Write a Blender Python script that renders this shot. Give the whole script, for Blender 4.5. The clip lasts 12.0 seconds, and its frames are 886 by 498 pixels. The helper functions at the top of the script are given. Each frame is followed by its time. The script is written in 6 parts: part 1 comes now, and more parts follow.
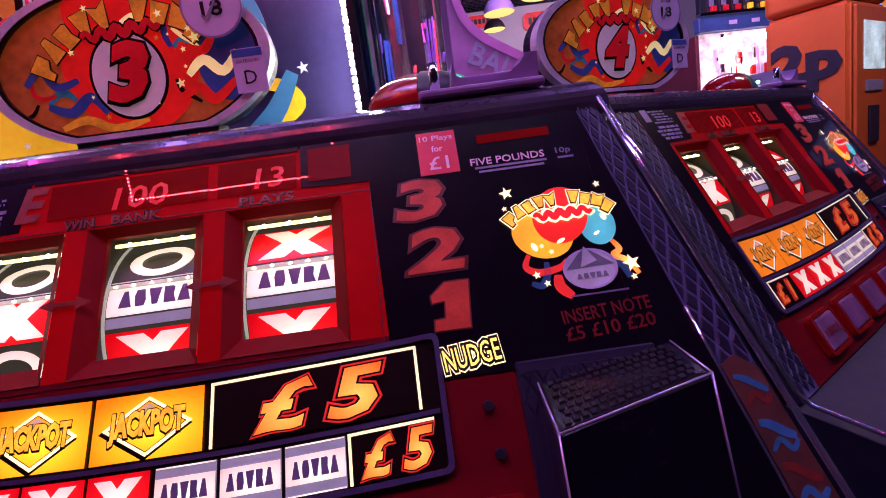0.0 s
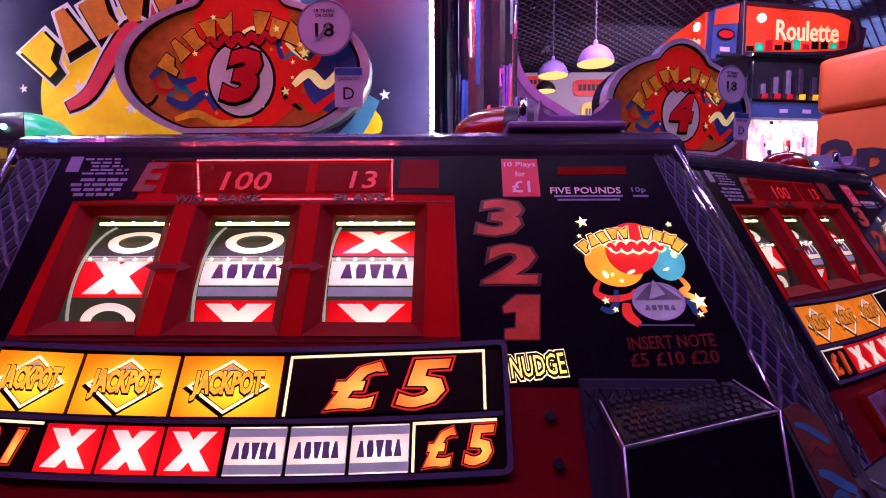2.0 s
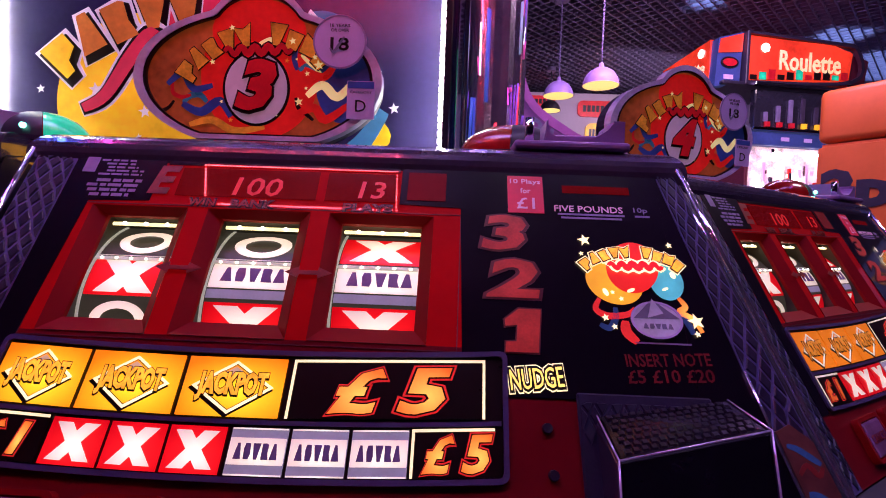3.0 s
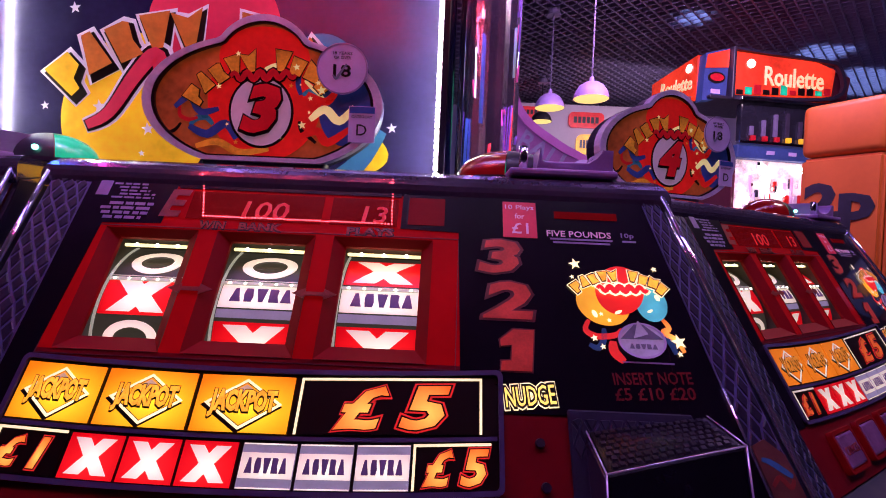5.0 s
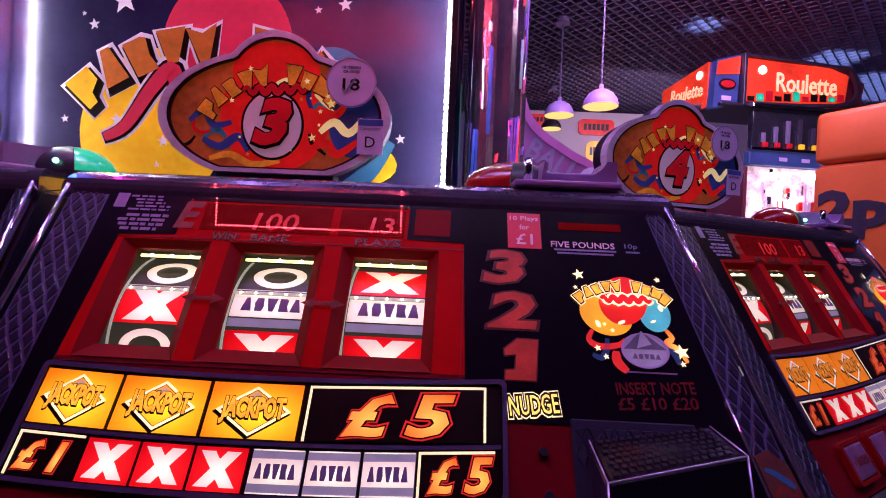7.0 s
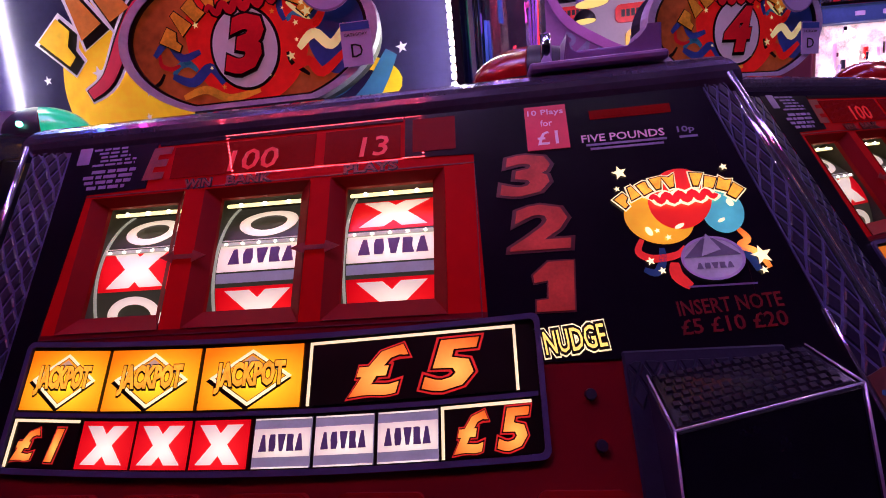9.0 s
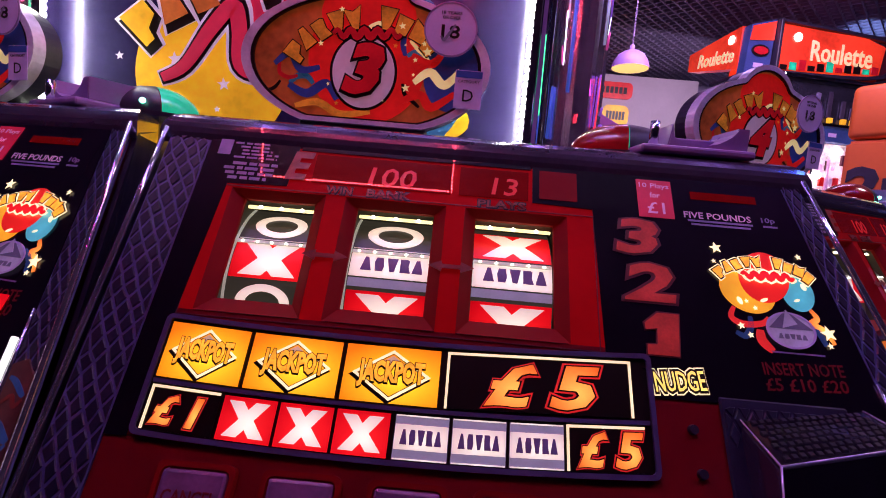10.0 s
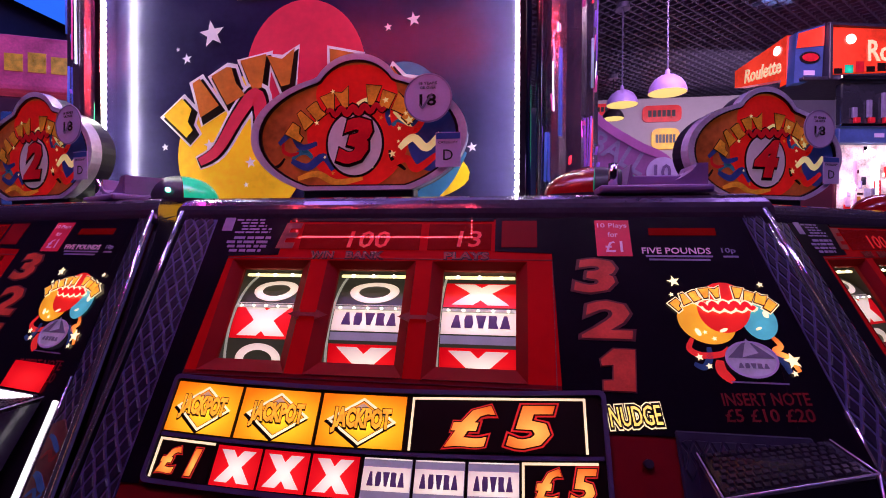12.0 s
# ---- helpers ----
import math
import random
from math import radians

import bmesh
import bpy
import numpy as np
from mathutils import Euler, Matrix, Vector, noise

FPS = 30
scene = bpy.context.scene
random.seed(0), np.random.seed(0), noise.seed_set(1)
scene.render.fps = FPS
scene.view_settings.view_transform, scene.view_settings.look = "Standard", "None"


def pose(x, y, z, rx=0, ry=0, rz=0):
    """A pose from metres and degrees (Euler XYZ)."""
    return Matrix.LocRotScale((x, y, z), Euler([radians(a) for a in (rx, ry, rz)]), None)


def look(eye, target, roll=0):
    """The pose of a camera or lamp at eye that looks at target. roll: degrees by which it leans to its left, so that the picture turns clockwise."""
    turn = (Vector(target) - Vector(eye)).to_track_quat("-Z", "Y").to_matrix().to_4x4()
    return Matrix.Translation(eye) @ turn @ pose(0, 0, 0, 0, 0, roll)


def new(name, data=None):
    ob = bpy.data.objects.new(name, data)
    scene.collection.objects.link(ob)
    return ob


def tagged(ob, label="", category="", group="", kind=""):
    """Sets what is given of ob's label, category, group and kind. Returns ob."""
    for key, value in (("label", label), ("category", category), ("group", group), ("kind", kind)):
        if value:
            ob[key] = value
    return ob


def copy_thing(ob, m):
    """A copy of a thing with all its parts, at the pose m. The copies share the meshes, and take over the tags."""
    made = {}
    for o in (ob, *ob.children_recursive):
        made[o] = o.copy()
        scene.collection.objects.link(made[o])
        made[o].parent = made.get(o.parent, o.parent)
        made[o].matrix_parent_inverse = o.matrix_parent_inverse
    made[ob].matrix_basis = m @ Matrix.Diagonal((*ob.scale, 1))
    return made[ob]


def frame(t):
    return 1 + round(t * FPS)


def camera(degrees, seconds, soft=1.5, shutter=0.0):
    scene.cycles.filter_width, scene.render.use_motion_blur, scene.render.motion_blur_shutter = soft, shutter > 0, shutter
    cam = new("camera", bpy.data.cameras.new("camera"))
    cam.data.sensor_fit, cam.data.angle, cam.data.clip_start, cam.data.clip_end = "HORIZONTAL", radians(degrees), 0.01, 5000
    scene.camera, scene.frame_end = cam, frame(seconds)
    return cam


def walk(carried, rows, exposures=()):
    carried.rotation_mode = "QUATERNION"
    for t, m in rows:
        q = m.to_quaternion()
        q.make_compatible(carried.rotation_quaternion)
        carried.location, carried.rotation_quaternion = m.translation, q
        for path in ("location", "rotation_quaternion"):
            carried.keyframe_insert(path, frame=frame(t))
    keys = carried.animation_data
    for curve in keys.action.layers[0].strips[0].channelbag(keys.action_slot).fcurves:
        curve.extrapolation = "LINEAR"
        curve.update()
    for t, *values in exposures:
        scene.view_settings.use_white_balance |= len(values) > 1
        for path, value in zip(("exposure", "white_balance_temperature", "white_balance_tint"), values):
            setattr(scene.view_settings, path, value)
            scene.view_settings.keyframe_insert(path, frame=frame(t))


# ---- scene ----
cam = camera(84.1, 12.0, soft=1.0)
ROWS = [
    (0.0, 0.1859, -0.3585, 1.2362, 80.63, 7.70, -2.39),
    (0.5, 0.1840, -0.3407, 1.2241, 80.49, 7.61, -2.63),
    (1.0, 0.1905, -0.3504, 1.2309, 80.10, 8.21, -3.50),
    (1.5, 0.1547, -0.3754, 1.2166, 83.59, 3.35, 0.56),
    (2.0, 0.1368, -0.3882, 1.2119, 86.34, 0.11, 1.18),
    (2.5, 0.1362, -0.3897, 1.2107, 87.21, -1.11, 1.79),
    (3.0, 0.1321, -0.3989, 1.2106, 87.95, -2.17, 1.24),
    (5.0, 0.1244, -0.4252, 1.2262, 88.87, -2.52, 0.23),
    (5.5, 0.1285, -0.4226, 1.2224, 89.53, -2.12, 0.67),
    (6.0, 0.1257, -0.4272, 1.2247, 89.18, -2.86, 0.88),
    (6.5, 0.1178, -0.4290, 1.2222, 89.68, -3.40, 0.74),
    (8.5, 0.1892, -0.4575, 1.2741, 87.18, 3.88, 6.28),
    (9.0, 0.1573, -0.3487, 1.2219, 80.92, 5.09, 6.21),
    (9.5, 0.0353, -0.3575, 1.2395, 77.13, 1.60, 1.17),
    (10.0, 0.0010, -0.4132, 1.2255, 84.85, -5.05, 1.35),
    (10.5, 0.0496, -0.4130, 1.2319, 87.49, -5.32, 4.63),
    (11.0, 0.0846, -0.4109, 1.2414, 88.02, -3.43, -4.83),
    (11.5, 0.0568, -0.4444, 1.2290, 89.50, -5.33, 1.21),
    (12.0, 0.0998, -0.4483, 1.2447, 89.25, -0.23, 8.37),
]
walk(cam, [(t, pose(*r)) for t, *r in ROWS], ((0.0, 0.40), (3.0, 0.28), (6.5, 0.24), (8.5, 0.14), (12.0, 0.10)))

# ---- world and large lights ----
world = bpy.data.worlds.new("world")
scene.world = world
world.use_nodes = True
world.node_tree.nodes["Background"].inputs[0].default_value = (0.10, 0.06, 0.22, 1)
world.node_tree.nodes["Background"].inputs[1].default_value = 0.3


def area_lamp(name, eye, target, size, power, color):
    data = bpy.data.lights.new(name, "AREA")
    data.shape, data.size, data.size_y, data.energy, data.color = "RECTANGLE", size[0], size[1], power, color
    ob = new(name, data)
    ob.matrix_world = look(eye, target)
    return ob


# added violet fill, no fixtures: straight above the machines, stronger down the hall
area_lamp("ceiling_flood", (-0.5, -0.15, 3.25), (-0.4, 0.1, 1.1), (1.2, 0.35), 11, (0.45, 0.25, 1.0))
area_lamp("ceiling_flood", (0.9, -0.10, 3.25), (0.8, 0.2, 1.1), (0.9, 0.35), 7, (0.50, 0.27, 1.0))
area_lamp("ceiling_flood", (-0.3, -0.45, 3.25), (-0.3, 0.48, 1.65), (0.9, 0.3), 5.5, (0.50, 0.34, 1.0))
area_lamp("ceiling_flood", (1.6, 2.4, 3.25), (1.7, 3.6, 1.4), (1.8, 0.6), 80, (0.75, 0.42, 0.95))
area_lamp("ceiling_flood", (2.6, 4.9, 3.0), (2.3, 6.4, 1.4), (1.8, 0.6), 26, (0.8, 0.6, 0.9))
area_lamp("ceiling_flood", (2.6, 1.0, 3.25), (2.3, 2.3, 1.2), (0.8, 0.4), 34, (0.9, 0.6, 0.75))
area_lamp("ceiling_flood", (-2.1, 1.4, 3.25), (-2.6, 2.6, 1.4), (1.2, 0.6), 45, (0.2, 0.35, 1.0))


# ---- materials ----
def mat(name, color, rough=0.5, metal=0.0, vary=0.15, scale=40.0, bump=0.0, glow=0.0, glow_color=None, coat=0.0, spread=0.0, hot=None, spec=0.5):
    m = bpy.data.materials.new(name)
    m.use_nodes = True
    nt = m.node_tree
    b = nt.nodes["Principled BSDF"]
    b.inputs["Roughness"].default_value = rough
    b.inputs["Metallic"].default_value = metal
    b.inputs["Specular IOR Level"].default_value = spec
    b.inputs["Coat Weight"].default_value = coat
    b.inputs["Coat Roughness"].default_value = 0.012
    tc = nt.nodes.new("ShaderNodeTexCoord")
    n1 = nt.nodes.new("ShaderNodeTexNoise")
    n1.inputs["Scale"].default_value, n1.inputs["Detail"].default_value = scale, 5
    n2 = nt.nodes.new("ShaderNodeTexNoise")
    n2.inputs["Scale"].default_value, n2.inputs["Detail"].default_value = scale * 9, 2
    nt.links.new(tc.outputs["Object"], n1.inputs["Vector"])
    nt.links.new(tc.outputs["Object"], n2.inputs["Vector"])
    both = nt.nodes.new("ShaderNodeMath")
    both.operation = "MULTIPLY_ADD"
    both.inputs[1].default_value = 0.35
    nt.links.new(n2.outputs["Fac"], both.inputs[0])
    nt.links.new(n1.outputs["Fac"], both.inputs[2])
    ramp = nt.nodes.new("ShaderNodeMapRange")
    ramp.inputs["From Min"].default_value, ramp.inputs["From Max"].default_value = 0.35, 1.0
    ramp.inputs["To Min"].default_value, ramp.inputs["To Max"].default_value = 1 - vary, 1 + vary
    nt.links.new(both.outputs[0], ramp.inputs["Value"])

    def varied(c):
        mix = nt.nodes.new("ShaderNodeVectorMath")
        mix.operation = "SCALE"
        mix.inputs[0].default_value = c[:3]
        nt.links.new(ramp.outputs[0], mix.inputs["Scale"])
        return mix.outputs[0]

    nt.links.new(varied(color), b.inputs["Base Color"])
    rr = nt.nodes.new("ShaderNodeMapRange")
    rr.inputs["To Min"].default_value, rr.inputs["To Max"].default_value = rough * 0.75, min(1, rough * 1.3)
    nt.links.new(n1.outputs["Fac"], rr.inputs["Value"])
    nt.links.new(rr.outputs[0], b.inputs["Roughness"])
    if bump:
        bp = nt.nodes.new("ShaderNodeBump")
        bp.inputs["Strength"].default_value, bp.inputs["Distance"].default_value = bump, 0.002
        nt.links.new(both.outputs[0], bp.inputs["Height"])
        nt.links.new(bp.outputs["Normal"], b.inputs["Normal"])
    if glow:
        gc = glow_color or color
        if spread:
            # glow in place of bulbs behind the print: brighter there, fading to the edges
            sep = nt.nodes.new("ShaderNodeTexCoord")
            grad = nt.nodes.new("ShaderNodeVectorMath")
            grad.operation = "DISTANCE"
            grad.inputs[1].default_value = (0.56, 0.38, 0)
            flat = nt.nodes.new("ShaderNodeVectorMath")
            flat.operation = "MULTIPLY"
            flat.inputs[1].default_value = (1, 1, 0)
            nt.links.new(sep.outputs["Generated"], flat.inputs[0])
            nt.links.new(flat.outputs[0], grad.inputs[0])
            fall = nt.nodes.new("ShaderNodeMapRange")
            fall.inputs["From Max"].default_value = 0.75
            fall.inputs["To Min"].default_value, fall.inputs["To Max"].default_value = glow * (1 + spread), glow * (1 - spread)
            nt.links.new(grad.outputs["Value"], fall.inputs["Value"])
            nt.links.new(fall.outputs[0], b.inputs["Emission Strength"])
        else:
            b.inputs["Emission Strength"].default_value = glow
        if hot:
            blend = nt.nodes.new("ShaderNodeMix")
            blend.data_type = "RGBA"
            near = nt.nodes.new("ShaderNodeMapRange")
            near.inputs["From Max"].default_value = 0.72
            near.inputs["To Min"].default_value, near.inputs["To Max"].default_value = 0.9, 0.0
            nt.links.new(grad.outputs["Value"], near.inputs["Value"])
            nt.links.new(near.outputs[0], blend.inputs["Factor"])
            nt.links.new(varied(gc), blend.inputs[6])
            blend.inputs[7].default_value = (*hot, 1)
            nt.links.new(blend.outputs[2], b.inputs["Emission Color"])
        else:
            nt.links.new(varied(gc), b.inputs["Emission Color"])
    return m


# glow in glass and bezel stands in for reel light spilling onto them
RED_PANEL = mat("red_printed_glass", (0.34, 0.003, 0.006), 0.45, vary=0.16, scale=9, coat=0.8, glow=0.175, glow_color=(0.55, 0.002, 0.004), spec=0.04)
RED_BEZEL = mat("red_moulded_bezel", (0.20, 0.003, 0.006), 0.55, vary=0.12, scale=14, bump=0.08, glow=0.035, glow_color=(0.5, 0.003, 0.005), spec=0.12)
# same red print as RED_PANEL, darkened and without glow where no light reaches
RED_LOWER = mat("unlit_red_printed_glass", (0.20, 0.004, 0.010), 0.32, vary=0.15, scale=9, coat=0.6, spec=0.3)
BLACK_GLASS = mat("black_printed_glass", (0.007, 0.004, 0.010), 0.30, vary=0.3, scale=16, coat=0.8, spec=0.1)
BLACK_PLASTIC = mat("black_plastic", (0.022, 0.018, 0.035), 0.38, vary=0.25, scale=30, bump=0.15)
CROC = mat("embossed_crocodile_vinyl", (0.016, 0.015, 0.038), 0.42, vary=0.35, scale=45, bump=0.3)
CROC_GROUND = mat("vinyl_grooves", (0.105, 0.100, 0.235), 0.6, vary=0.35, scale=45, bump=0.2, spec=0.3)
CHROME = mat("chrome", (0.75, 0.74, 0.8), 0.12, 1.0, vary=0.1, scale=25, bump=0.03)
DARK_CHROME = mat("dark_glossy_rim", (0.10, 0.08, 0.13), 0.15, 0.5, vary=0.35, scale=18, bump=0.16, coat=0.9)
SMOKED = mat("smoked_plastic_hood", (0.007, 0.005, 0.012), 0.20, vary=0.4, scale=60, bump=0.15, spec=0.35)
ACRYLIC = mat("violet_acrylic_plate", (0.030, 0.020, 0.055), 0.16, vary=0.35, scale=40, bump=0.08, coat=0.4)
# pale colour stands in for light caught along the acrylic edges
ACRYLIC_EDGE = mat("acrylic_edge_highlight", (0.80, 0.70, 0.98), 0.14, 0.4, vary=0.6, scale=22, coat=0.8)
TRIM = mat("bright_chrome_trim", (0.80, 0.78, 0.98), 0.11, 0.92, vary=0.35, scale=16, bump=0.10)
BUTTON = mat("clear_violet_button", (0.26, 0.11, 0.24), 0.15, vary=0.4, scale=25, coat=0.6)
HOOD_SCALE = mat("embossed_hood_scales", (0.012, 0.009, 0.020), 0.34, vary=0.4, scale=60, bump=0.1, spec=0.3)
NOTE_RED = mat("unlit_dark_red_lettering", (0.22, 0.008, 0.012), 0.4, vary=0.4, scale=60)
LABEL_RED = mat("dull_red_lettering", (0.26, 0.030, 0.022), 0.4, vary=0.5, scale=60)
RECESS = mat("dark_vinyl_recess", (0.018, 0.016, 0.044), 0.6, vary=0.35, scale=45, bump=0.2, spec=0.3)
CHEEK_PRINT = mat("orange_cheek_print", (0.13, 0.045, 0.035), 0.3, vary=0.7, scale=16, coat=0.6)
FRAME_VIOLET = mat("violet_black_frame", (0.085, 0.065, 0.155), 0.35, vary=0.25, scale=60, bump=0.1)
INK = mat("black_ink", (0.01, 0.004, 0.004), 0.3, vary=0.2, scale=60)
JACKPOT = mat("lit_amber_print", (0.7, 0.25, 0.01), 0.4, vary=0.12, scale=30, glow=1.0, glow_color=(1.0, 0.20, 0.0), spread=0.25, hot=(1.0, 0.76, 0.03))
PALE_PRINT = mat("dim_pale_print", (0.5, 0.36, 0.30), 0.4, vary=0.15, scale=40, glow=0.38, glow_color=(1.0, 0.62, 0.45))
NUDGE_YELLOW = mat("lit_nudge_yellow", (0.9, 0.6, 0.1), 0.35, vary=0.15, scale=60, glow=1.15, glow_color=(1.0, 0.66, 0.16))
RED_LED_DOT = mat("red_sign_led", (0.6, 0.05, 0.05), 0.4, vary=0.05, glow=250, glow_color=(1.0, 0.05, 0.08))
JACK_LETTER = mat("lit_yellow_lettering", (0.9, 0.4, 0.05), 0.35, vary=0.45, scale=120, glow=0.95, glow_color=(1.0, 0.40, 0.03))
LIT_CREAM = mat("lit_cream_print", (0.9, 0.75, 0.5), 0.35, vary=0.10, scale=40, glow=1.1, glow_color=(1.0, 0.78, 0.45), spread=0.2)
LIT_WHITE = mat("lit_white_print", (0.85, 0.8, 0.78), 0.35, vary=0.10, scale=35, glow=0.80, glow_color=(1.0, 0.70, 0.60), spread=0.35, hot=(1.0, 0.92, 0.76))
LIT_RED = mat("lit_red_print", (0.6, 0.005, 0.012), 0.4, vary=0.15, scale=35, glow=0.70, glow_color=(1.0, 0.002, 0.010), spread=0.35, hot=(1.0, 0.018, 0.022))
LIT_FLAME = mat("lit_flame_print", (0.8, 0.2, 0.03), 0.35, vary=0.35, scale=34, glow=0.95, glow_color=(1.0, 0.12, 0.01), spread=0.3, hot=(1.0, 0.50, 0.10))
LIT_RED_LINE = mat("lit_red_outline", (0.5, 0.02, 0.02), 0.35, vary=0.2, scale=50, glow=0.42, glow_color=(1.0, 0.03, 0.03))
PURPLE_INK = mat("violet_ink", (0.13, 0.06, 0.20), 0.4, vary=0.25, scale=60, glow=0.10, glow_color=(0.3, 0.15, 0.5))
PURPLE_BAND = mat("lit_violet_band", (0.3, 0.27, 0.42), 0.4, vary=0.15, scale=50, glow=0.22, glow_color=(0.6, 0.5, 0.75))
# the digits' lamps are off; a small glow brightens the print
DULL_RED = mat("unlit_red_print", (0.52, 0.055, 0.04), 0.35, vary=0.4, scale=45, glow=0.085, glow_color=(1, 0.07, 0.03))
DULL_LINE = mat("unlit_print_outline", (0.14, 0.03, 0.035), 0.35, vary=0.3, scale=60)
LED_RED = mat("red_led", (0.4, 0.01, 0.01), 0.4, vary=0.1, glow=0.34, glow_color=(1.0, 0.015, 0.02), coat=1.0)
LED_RED_DIM = mat("dim_red_led_window", (0.075, 0.002, 0.003), 0.22, vary=0.2, glow=0.07, glow_color=(1.0, 0.008, 0.012), coat=0.8, spec=0.05)
LED_WHITE = mat("white_led", (0.9, 0.9, 0.85), 0.4, vary=0.25, scale=60, glow=14, glow_color=(1.0, 0.97, 0.86))
LED_WARM = mat("warm_reel_lamp", (0.9, 0.8, 0.5), 0.4, vary=0.3, scale=60, glow=1.5, glow_color=(1.0, 0.82, 0.38))
BULB = mat("reel_bulb", (0.9, 0.9, 0.8), 0.4, vary=0.05, glow=7, glow_color=(1.0, 0.95, 0.75))
# drum and rim carry a faint glow in place of the reel lamps' light
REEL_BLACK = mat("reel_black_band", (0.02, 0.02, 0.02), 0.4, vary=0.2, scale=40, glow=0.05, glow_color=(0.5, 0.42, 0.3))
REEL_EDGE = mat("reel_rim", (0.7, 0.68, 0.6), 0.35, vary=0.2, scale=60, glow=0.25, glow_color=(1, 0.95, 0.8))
REEL_BOX = mat("reel_housing", (0.10, 0.09, 0.07), 0.5, vary=0.3, scale=30)
# sticker and paper colours get a faint glow in place of light on them
RED_STICKER = mat("red_sticker", (0.65, 0.02, 0.07), 0.4, vary=0.15, scale=30, glow=0.10, glow_color=(1, 0.03, 0.08))
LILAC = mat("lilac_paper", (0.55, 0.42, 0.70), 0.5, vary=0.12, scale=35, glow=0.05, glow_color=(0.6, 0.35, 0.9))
LILAC_INK = mat("lilac_print", (0.32, 0.25, 0.45), 0.4, vary=0.2, scale=80)
PINK_PAPER = mat("pale_print", (0.85, 0.55, 0.75), 0.45, vary=0.12, scale=60, glow=0.08, glow_color=(1, 0.5, 0.7))
YELLOW_BALL = mat("yellow_balloon_print", (0.85, 0.48, 0.03), 0.35, vary=0.25, scale=12, glow=0.55, glow_color=(1.0, 0.42, 0.02), spread=0.35)
RED_BALL = mat("red_balloon_print", (0.7, 0.02, 0.02), 0.35, vary=0.25, scale=16, glow=0.55, glow_color=(1.0, 0.02, 0.015), spread=0.35)
CYAN_BALL = mat("cyan_balloon_print", (0.08, 0.45, 0.55), 0.35, vary=0.2, scale=20, glow=0.42, glow_color=(0.12, 0.62, 0.75), spread=0.35)
# faint glow put into these print colours, on unlit parts too
SILVER = mat("silver_print", (0.45, 0.40, 0.55), 0.35, vary=0.3, scale=40, glow=0.14, glow_color=(0.6, 0.45, 0.8))
GREY_PURPLE = mat("dark_silver_print", (0.16, 0.13, 0.24), 0.35, vary=0.3, scale=40, glow=0.03, glow_color=(0.6, 0.45, 0.8))
BLUE_RIBBON = mat("blue_ribbon_print", (0.025, 0.065, 0.22), 0.35, vary=0.4, scale=60, glow=0.05, glow_color=(0.1, 0.25, 0.8))


# ---- shape helpers ----
def part(name, bm, material, parent=None, label="", m=None):
    me = bpy.data.meshes.new(name)
    bmesh.ops.recalc_face_normals(bm, faces=bm.faces[:])
    bm.to_mesh(me)
    bm.free()
    me.materials.append(material)
    ob = new(name, me)
    ob.parent = parent
    if m is not None:
        ob.matrix_basis = m
    if label:
        ob["label"] = label
    return ob


def prism(bm, pts, n0, n1):
    """A flat outline in the plane, raised from n0 to n1."""
    low = [bm.verts.new((x, y, n0)) for x, y in pts]
    top = [bm.verts.new((x, y, n1)) for x, y in pts]
    bm.faces.new(top)
    bm.faces.new(low[::-1])
    k = len(pts)
    for i in range(k):
        bm.faces.new((low[i], low[(i + 1) % k], top[(i + 1) % k], top[i]))
    return bm


def band(bm, outer, inner, n0, n1):
    k = len(outer)
    rings = [[bm.verts.new((x, y, n)) for x, y in p] for p, n in ((outer, n0), (outer, n1), (inner, n1), (inner, n0))]
    for a in range(4):
        for i in range(k):
            j = (i + 1) % k
            bm.faces.new((rings[a][i], rings[a][j], rings[(a + 1) % 4][j], rings[(a + 1) % 4][i]))
    return bm


def rect(x0, x1, y0, y1, r=0.0, k=4):
    if not r:
        return [(x0, y0), (x1, y0), (x1, y1), (x0, y1)]
    out = []
    for cx, cy, a in ((x1 - r, y0 + r, -90), (x1 - r, y1 - r, 0), (x0 + r, y1 - r, 90), (x0 + r, y0 + r, 180)):
        for i in range(k + 1):
            t = radians(a + 90 * i / k)
            out.append((cx + r * math.cos(t), cy + r * math.sin(t)))
    return out


def oval(cx, cy, rx, ry, k=40, turn=0.0):
    c, s = math.cos(radians(turn)), math.sin(radians(turn))
    out = []
    for i in range(k):
        a, b = rx * math.cos(2 * math.pi * i / k), ry * math.sin(2 * math.pi * i / k)
        out.append((cx + c * a - s * b, cy + s * a + c * b))
    return out


def star(cx, cy, r, turn=0.0):
    return [(cx + (r if i % 2 == 0 else r * 0.42) * math.cos(radians(90 + turn + 36 * i)), cy + (r if i % 2 == 0 else r * 0.42) * math.sin(radians(90 + turn + 36 * i))) for i in range(10)]


def grow(pts, d):
    """The outline moved outwards by d; counter-clockwise outlines."""
    k, out = len(pts), []
    for i in range(k):
        a, b, c = Vector(pts[i - 1]), Vector(pts[i]), Vector(pts[(i + 1) % k])
        e, f = (b - a).normalized(), (c - b).normalized()
        n = Vector((e.y + f.y, -e.x - f.x))
        n = n / max(0.35, n.length) if n.length > 1e-6 else Vector((0, 0))
        out.append(tuple(b + n * d))
    return out


